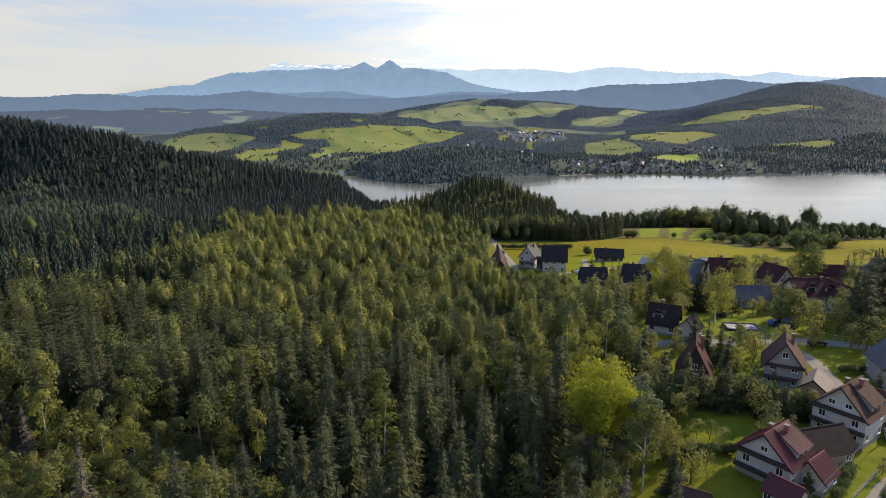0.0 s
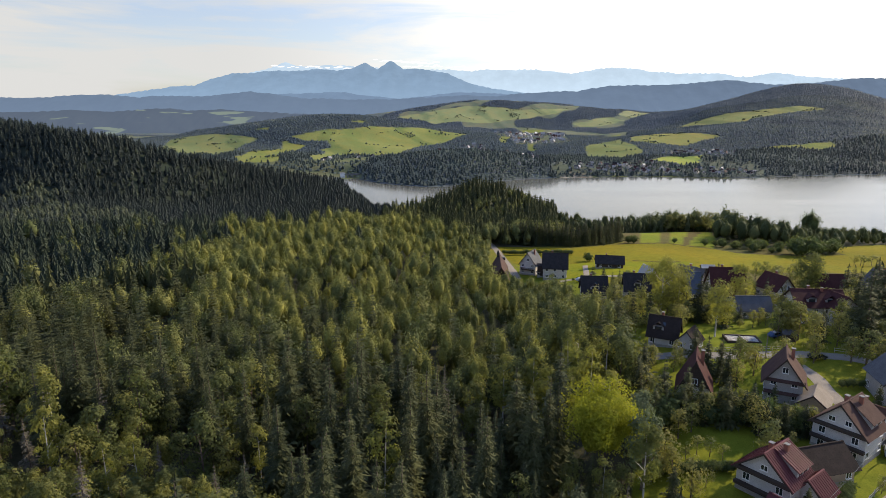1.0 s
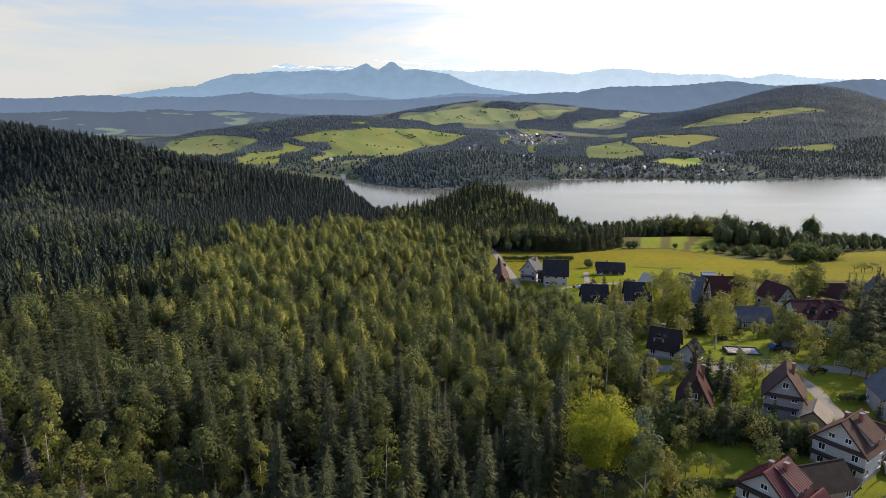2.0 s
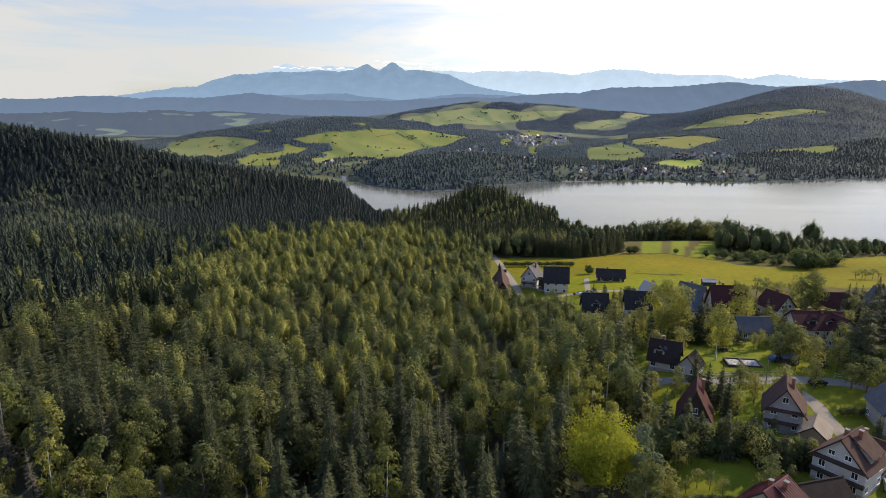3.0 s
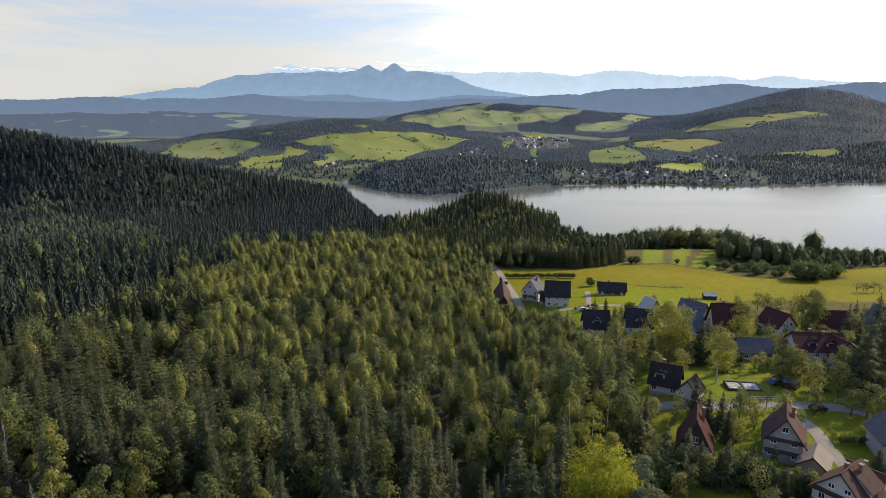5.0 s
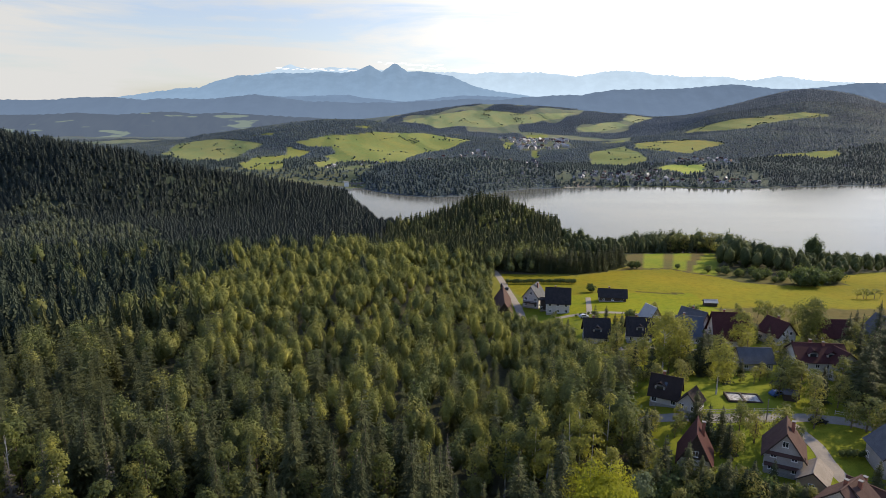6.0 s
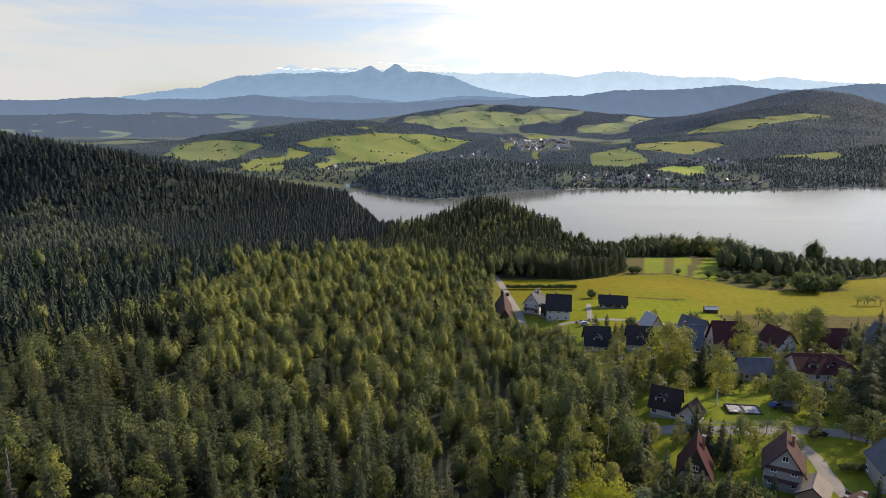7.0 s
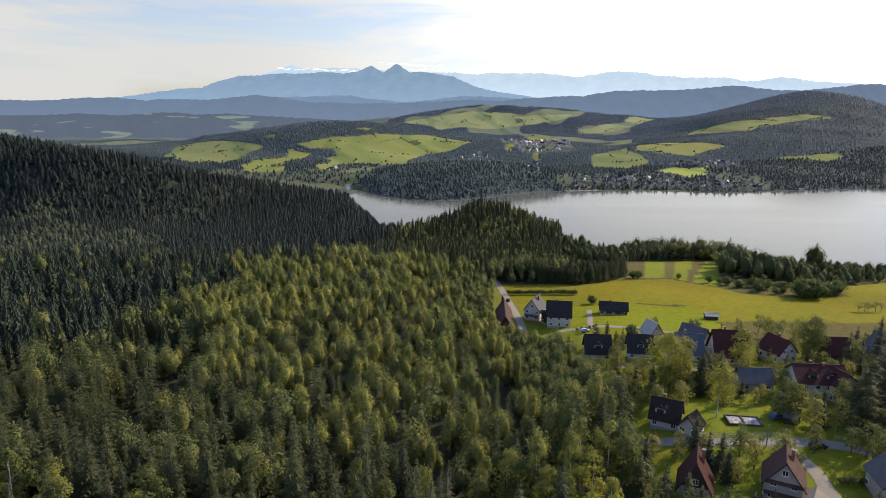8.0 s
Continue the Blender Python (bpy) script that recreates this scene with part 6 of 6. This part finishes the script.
for (x, y, s) in ((198, 301, 1.1), (200.5, 300, 1.2), (203, 301.5, 1.1), (206, 300.5, 1.2), (209, 301, 1.0), (226, 300, 0.9), (189, 441, 2.6), (193, 443, 2.2)):
    fruit.plant(rng.randrange(3), x, y, gz(x, y), s, 1.3, rng.uniform(0, 6.28))

# the belt of trees between meadow and lake
x, y, rs = jitter_grid(108, 520, 345, 640, 6.0, 33, 0.96)
ok = ~near_meadow(x, y) & (height(x, y) > 0.6) & (x < 0.8 * y) & (y > np.interp(x, [108, 200, 240, 330, 520], [470, 355, 352, 396, 420]))
x, y = x[ok], y[ok]
rows = np.stack([x, y, height(x, y), rs.uniform(0.75, 1.2, len(x)), rs.uniform(0.95, 1.35, len(x)), rs.uniform(0, 6.28, len(x)), rs.rand(len(x))], 1)
rows[:, 3] *= rs.choice([0.72, 0.9, 1.05, 1.15], len(x)) * (1 - 0.28 * step((185 - x) / 30))
rows[:, 3] *= 1 - 0.50 * step((x - 186) / 45)
fir = (rs.rand(len(x)) < 0.16) | ((x < 170) & (rs.rand(len(x)) < 0.6))
scatter("shore_broadleaf_belt", "belt of rounded broad-leaved trees above the lake", "trees", belt_broad, rows[~fir] * [1, 1, 1, 1.12, 0.85, 1, 1], m_belt_j, True)
scatter("shore_spruce_belt", "dark spruces among the trees above the lake", "trees", spruce_far, rows[fir] * [1, 1, 1, 0.78, 0.72, 1, 1], m_spruce_j)


# ---------------- small built things ----------------
m_rubble = surface("pale_rubble", (0.55, 0.53, 0.50), (0.10, 0.09, 0.08), 1.3, 0.95, 6)


def foundation():
    ob = tagged(new("foundation"), "low grey foundation of two open bays on a lawn", "foundation")
    x, y = 77.0, 157.0
    ob.matrix_basis = pose(x, y, gz(x, y), 0, 0, -8)
    for a in ((-4.2, -2.6, 4.2, -2.2), (-4.2, 2.2, 4.2, 2.6), (-4.2, -2.2, -3.8, 2.2), (3.8, -2.2, 4.2, 2.2), (-0.4, -2.2, 0.1, 2.2)):
        part("kerb_wall", box(a[0], a[1], -0.4, a[2], a[3], 0.55, 0.03), m_board_dark, ob)
    for a in ((-3.79, -2.19, -0.41, 2.19), (0.11, -2.19, 3.79, 2.19)):
        part("gravel_bed", box(a[0], a[1], -0.4, a[2], a[3], 0.3), m_rubble, ob)


foundation()

m_cars = {n: surface(n + "_car_paint", c, tuple(v * 0.9 for v in c), 2, 0.3, 6, bumps=0.02) for n, c in
          (("black", (0.02, 0.02, 0.022)), ("silver", (0.42, 0.43, 0.44)), ("white", (0.72, 0.72, 0.70)), ("blue", (0.05, 0.09, 0.2)))}
m_tyre, nt_t, bs_t = material("tyre_rubber")
bs_t.inputs["Base Color"].default_value, bs_t.inputs["Roughness"].default_value = lin(0.02, 0.02, 0.02), 0.85


def car(label, x, y, yaw, paint):
    ob = tagged(new("car"), label, "car", "parked cars")
    ob.matrix_basis = pose(x, y, gz(x, y) + 0.1, 0, 0, yaw)
    bm = bmesh.new()
    side = [(-2.1, 0.35), (2.1, 0.35), (2.15, 0.75), (1.2, 0.95), (0.55, 1.45), (-1.2, 1.48), (-1.95, 1.0), (-2.15, 0.8)]
    a, b = [bm.verts.new((px, -0.85, pz)) for px, pz in side], [bm.verts.new((px, 0.85, pz)) for px, pz in side]
    bm.faces.new(a)
    bm.faces.new(b[::-1])
    for i in range(8):
        j = (i + 1) % 8
        bm.faces.new((a[j], a[i], b[i], b[j]))
    bmesh.ops.recalc_face_normals(bm, faces=bm.faces)
    bmesh.ops.bevel(bm, geom=list(bm.edges), offset=0.07, segments=2, affect="EDGES")
    part("body", bm, m_cars[paint], ob)
    bm = bmesh.new()
    slab_into(bm, [(1.18, -0.7, 0.985), (1.18, 0.7, 0.985), (0.62, 0.66, 1.44), (0.62, -0.66, 1.44)], 0.02)
    part("windscreen", bm, m_glass, ob)
    for s in (-1, 1):
        part("side_window", box(-1.3, s * 0.86 - 0.015, 1.0, 0.6, s * 0.86 + 0.015, 1.36), m_glass, ob)
        for px in (-1.3, 1.35):
            bm = bmesh.new()
            bmesh.ops.create_cone(bm, cap_ends=True, segments=14, radius1=0.32, radius2=0.32, depth=0.2, matrix=pose(px, s * 0.8, 0.25, 90))
            part("wheel", bm, m_tyre, ob)


car("black car parked beside the road", 88.5, 143.0, 10, "black")
car("silver car parked beside a house", 80.0, 104.6, 60, "silver")
car("white car parked beside a hedge", 83.0, 108.2, 55, "white")
car("dark blue car under garden trees", 86.5, 158.5, 20, "blue")
car("black car beside the gravel track", 30.5, 318, 80, "black")
car("silver car outside a white house", 57.5, 259.5, 10, "silver")


def pole(label, x, y, h, arms):
    ob = tagged(new("utility_pole"), label, "pole")
    ob.matrix_basis = pose(x, y, gz(x, y), 0, 0, 40)
    bm = bmesh.new()
    bmesh.ops.create_cone(bm, cap_ends=True, segments=10, radius1=0.15, radius2=0.10, depth=h + 1, matrix=Matrix.Translation((0, 0, (h - 1) / 2)))
    part("post", bm, m_timber, ob)
    if arms:
        part("crossarm", box(-0.9, -0.06, h - 0.5, 0.9, 0.06, h - 0.38), m_timber, ob)
        for s in (-0.8, -0.3, 0.3, 0.8):
            bm = bmesh.new()
            bmesh.ops.create_cone(bm, cap_ends=True, segments=8, radius1=0.06, radius2=0.04, depth=0.16, matrix=Matrix.Translation((s, 0, h - 0.3)))
            part("insulator", bm, m_white_paint, ob)
    return ob


pole("plain wooden pole beside the road", 76.5, 143.6, 6.0, False)
pole("wooden pole carrying overhead cables", 45.5, 73.5, 8.0, True)
pole("wooden pole with crossarm beside the road", 86.0, 108.5, 8.0, True)


def cable(a, b, sag, r=0.022):
    """One hanging cable between two poles."""
    a, b = Vector(a), Vector(b)
    v, f, n = [], [], 24
    for i in range(n + 1):
        t = i / n
        c = a.lerp(b, t) - Vector((0, 0, sag * 4 * t * (1 - t)))
        for s in range(4):
            v.append((c.x + r * math.cos(s * 1.571), c.y, c.z + r * math.sin(s * 1.571)))
    for i in range(n):
        for s in range(4):
            t = (s + 1) % 4
            f.append((i * 4 + s, i * 4 + t, (i + 1) * 4 + t, (i + 1) * 4 + s))
    return tagged(new("cable", mesh_of("cable", v, f, m_wire)), "thin grey overhead cable between two poles", "cable", "overhead cables")


ca, cb = pose(45.5, 73.5, gz(45.5, 73.5), 0, 0, 40), pose(86, 108.5, gz(86, 108.5), 0, 0, 40)
for s in (-0.8, -0.3, 0.3, 0.8):
    cable(ca @ Vector((s, 0, 7.76)), cb @ Vector((s, 0, 7.76)), 0.7)


def fence(label, a, b, h, mat, gap=2.2):
    """A post-and-rail fence on the ground."""
    ob = tagged(new("fence"), label, "fence")
    a, b = Vector(a), Vector(b)
    d = b - a
    n = max(1, int(d.length / gap))
    yaw = math.degrees(math.atan2(d.y, d.x))
    ob.matrix_basis = pose(a.x, a.y, gz(a.x, a.y), 0, 0, yaw)
    zs = [gz(*a.lerp(b, i / n)) - gz(a.x, a.y) for i in range(n + 1)]
    for i in range(n + 1):
        px = d.length * i / n
        part("post", box(px - 0.06, -0.06, zs[i] - 0.4, px + 0.06, 0.06, zs[i] + h), mat, ob)
    for i in range(n):
        for zz in (0.45, 0.9):
            bm = bmesh.new()
            x0, x1 = d.length * i / n + 0.062, d.length * (i + 1) / n - 0.062
            slab_into(bm, [(x0, -0.03, zs[i] + h * zz), (x1, -0.03, zs[i + 1] + h * zz), (x1, 0.03, zs[i + 1] + h * zz), (x0, 0.03, zs[i] + h * zz)], 0.1)
            part("rail", bm, mat, ob)


fence("pale post-and-rail fence beside the road", (62, 149.0), (83, 148.6), 1.1, m_rail)
fence("pale timber fence above the road", (95, 147.2), (104, 143.0), 1.2, m_rail)
fence("timber fence along a garden", (60, 143.2), (78, 142.8), 1.1, m_rail)
fence("timber fence beside the pale road", (62.5, 87.0), (75, 97.2), 1.2, m_rail)

# field barn with a bright roof in the meadow, and a chapel turret
house("small field shelter with a bright metal roof", 119.0, 281.0, gz(119, 281), 85, 3.0, 5.5, 2.0, 2.9, "bright", m_board_dark, "none", 0, 1, 1, over=0.4, plinth=False, name="shelter", category="shelter")
house("low garden shed beneath trees", 88.5, 156.0, gz(88.5, 156), 70, 2.4, 3.0, 1.9, 2.6, "grey", m_board_dark, "none", 0, 1, 1, over=0.3, plinth=False, name="shed", category="shed")


def turret(x, y, z):
    ob = tagged(new("turret"), "slim dark pointed turret on the chapel roof", "turret")
    ob.matrix_basis = pose(x, y, z)
    bm = bmesh.new()
    bmesh.ops.create_cone(bm, cap_ends=True, segments=8, radius1=0.5, radius2=0.45, depth=1.6, matrix=Matrix.Translation((0, 0, 0.6)))
    part("drum", bm, m_board_dark, ob)
    bm = bmesh.new()
    bmesh.ops.create_cone(bm, cap_ends=True, segments=8, radius1=0.7, radius2=0.03, depth=1.9, matrix=Matrix.Translation((0, 0, 2.35)))
    part("spire", bm, m_roofs["dark"], ob)


turret(25.2, 290.0, gz(25.5, 281) + 7.6)


# ---------------- the village across the lake ----------------
def cottage(wall, roof, rs):
    ob = tagged(new("cottage"), "small pale house in the village across the lake", "house", "houses across the lake")
    w, l, e, r = 5.0, 6.5, 3.2, 5.6
    bm = bmesh.new()
    ring = [(-w / 2, -2), (w / 2, -2), (w / 2, e), (0, r), (-w / 2, e)]
    a, b = [bm.verts.new((px, -l / 2, pz)) for px, pz in ring], [bm.verts.new((px, l / 2, pz)) for px, pz in ring]
    bm.faces.new(a)
    bm.faces.new(b[::-1])
    for i in range(5):
        j = (i + 1) % 5
        bm.faces.new((a[j], a[i], b[i], b[j]))
    bmesh.ops.recalc_face_normals(bm, faces=bm.faces)
    part("wall", bm, wall, ob)
    for s in (-1, 1):
        part("roof", roof_plane(l / 2 + 0.4, w / 2 + 0.5, e - 0.4, r + 0.15, s, 0.15), m_roofs[roof], ob)
    return ob


models = [cottage(m_render_white, "wine", None), cottage(m_render_white, "brown", None), cottage(m_render_white, "grey", None), cottage(m_render_grey, "dark", None), cottage(m_render_white, "bright", None)]
rs = np.random.RandomState(77)
taken = [False] * 5


def settle(k, x, y, size):
    m = pose(x, y, gz(x, y), 0, 0, float(rs.uniform(0, 180)))
    ob = models[k]
    if taken[k]:
        ob = copy_thing(ob, m)
    taken[k] = True
    ob.matrix_basis = m @ Matrix.Diagonal((size, size, size, 1))


def hamlet(outline, n, lo, hi, pale=0.15):
    xs, ys = [p[0] for p in outline], [p[1] for p in outline]
    made = 0
    while made < n:
        x, y = rs.uniform(min(xs), max(xs)), rs.uniform(min(ys), max(ys))
        if inside(x, y, outline) and not far_field(x, y) and y - shore(x) > 10:
            settle(int(rs.choice(5, p=[0.25 - pale * 0.2, 0.25 - pale * 0.3, 0.25 - pale * 0.1, 0.25 - pale * 0.4, pale])), x, y, rs.uniform(lo, hi))
            made += 1


hamlet([(215, 1110), (250, 1200), (420, 1290), (470, 1190), (560, 1180), (540, 1105), (350, 1118)], 110, 0.7, 1.15, 0.25)
hamlet([(430, 1390), (560, 1480), (650, 1440), (600, 1330), (545, 1390)], 40, 0.8, 1.2, 0.25)
hamlet([(40, 1230), (80, 1500), (190, 1480), (230, 1260), (120, 1090)], 40, 0.9, 1.4)
hamlet([(150, 1960), (390, 2220), (335, 1740), (190, 1680)], 130, 1.0, 1.7, 0.55)
hamlet([(-20, 1560), (85, 1690), (110, 1560), (40, 1330), (-60, 1420)], 28, 0.9, 1.3)
hamlet([(-300, 1330), (-100, 1470), (-60, 1420), (-240, 1290)], 14, 0.7, 1.1)


def dam(x, y):
    """A low weir bridge across the tip of the lake, with its gatehouse."""
    ob = tagged(new("weir"), "low grey weir bridge with a white gatehouse at the lake's tip", "weir")
    ob.matrix_basis = pose(x, y, 0.0, 0, 0, 12)
    part("gatehouse", box(-3.6, -3.0, -3.0, 3.6, 3.0, 8.2, 0.1), m_white_paint, ob, "white gatehouse wall")
    part("gatehouse_roof", box(-4.0, -3.4, 8.2, 4.0, 3.4, 8.7, 0.1), m_concrete, ob)
    part("deck", box(3.65, -1.8, 4.6, 31.0, 1.8, 5.6, 0.05), m_concrete, ob)
    for k in range(4):
        part("pier", box(8.0 + 7.2 * k, -2.2, -6.0, 9.6 + 7.2 * k, 2.2, 4.58), m_concrete, ob)
    for s in (-1, 1):
        part("railing", box(3.7, s * 1.7 - 0.05, 5.61, 30.9, s * 1.7 + 0.05, 6.5), m_concrete, ob)


dam(-169.0, 1071.0)
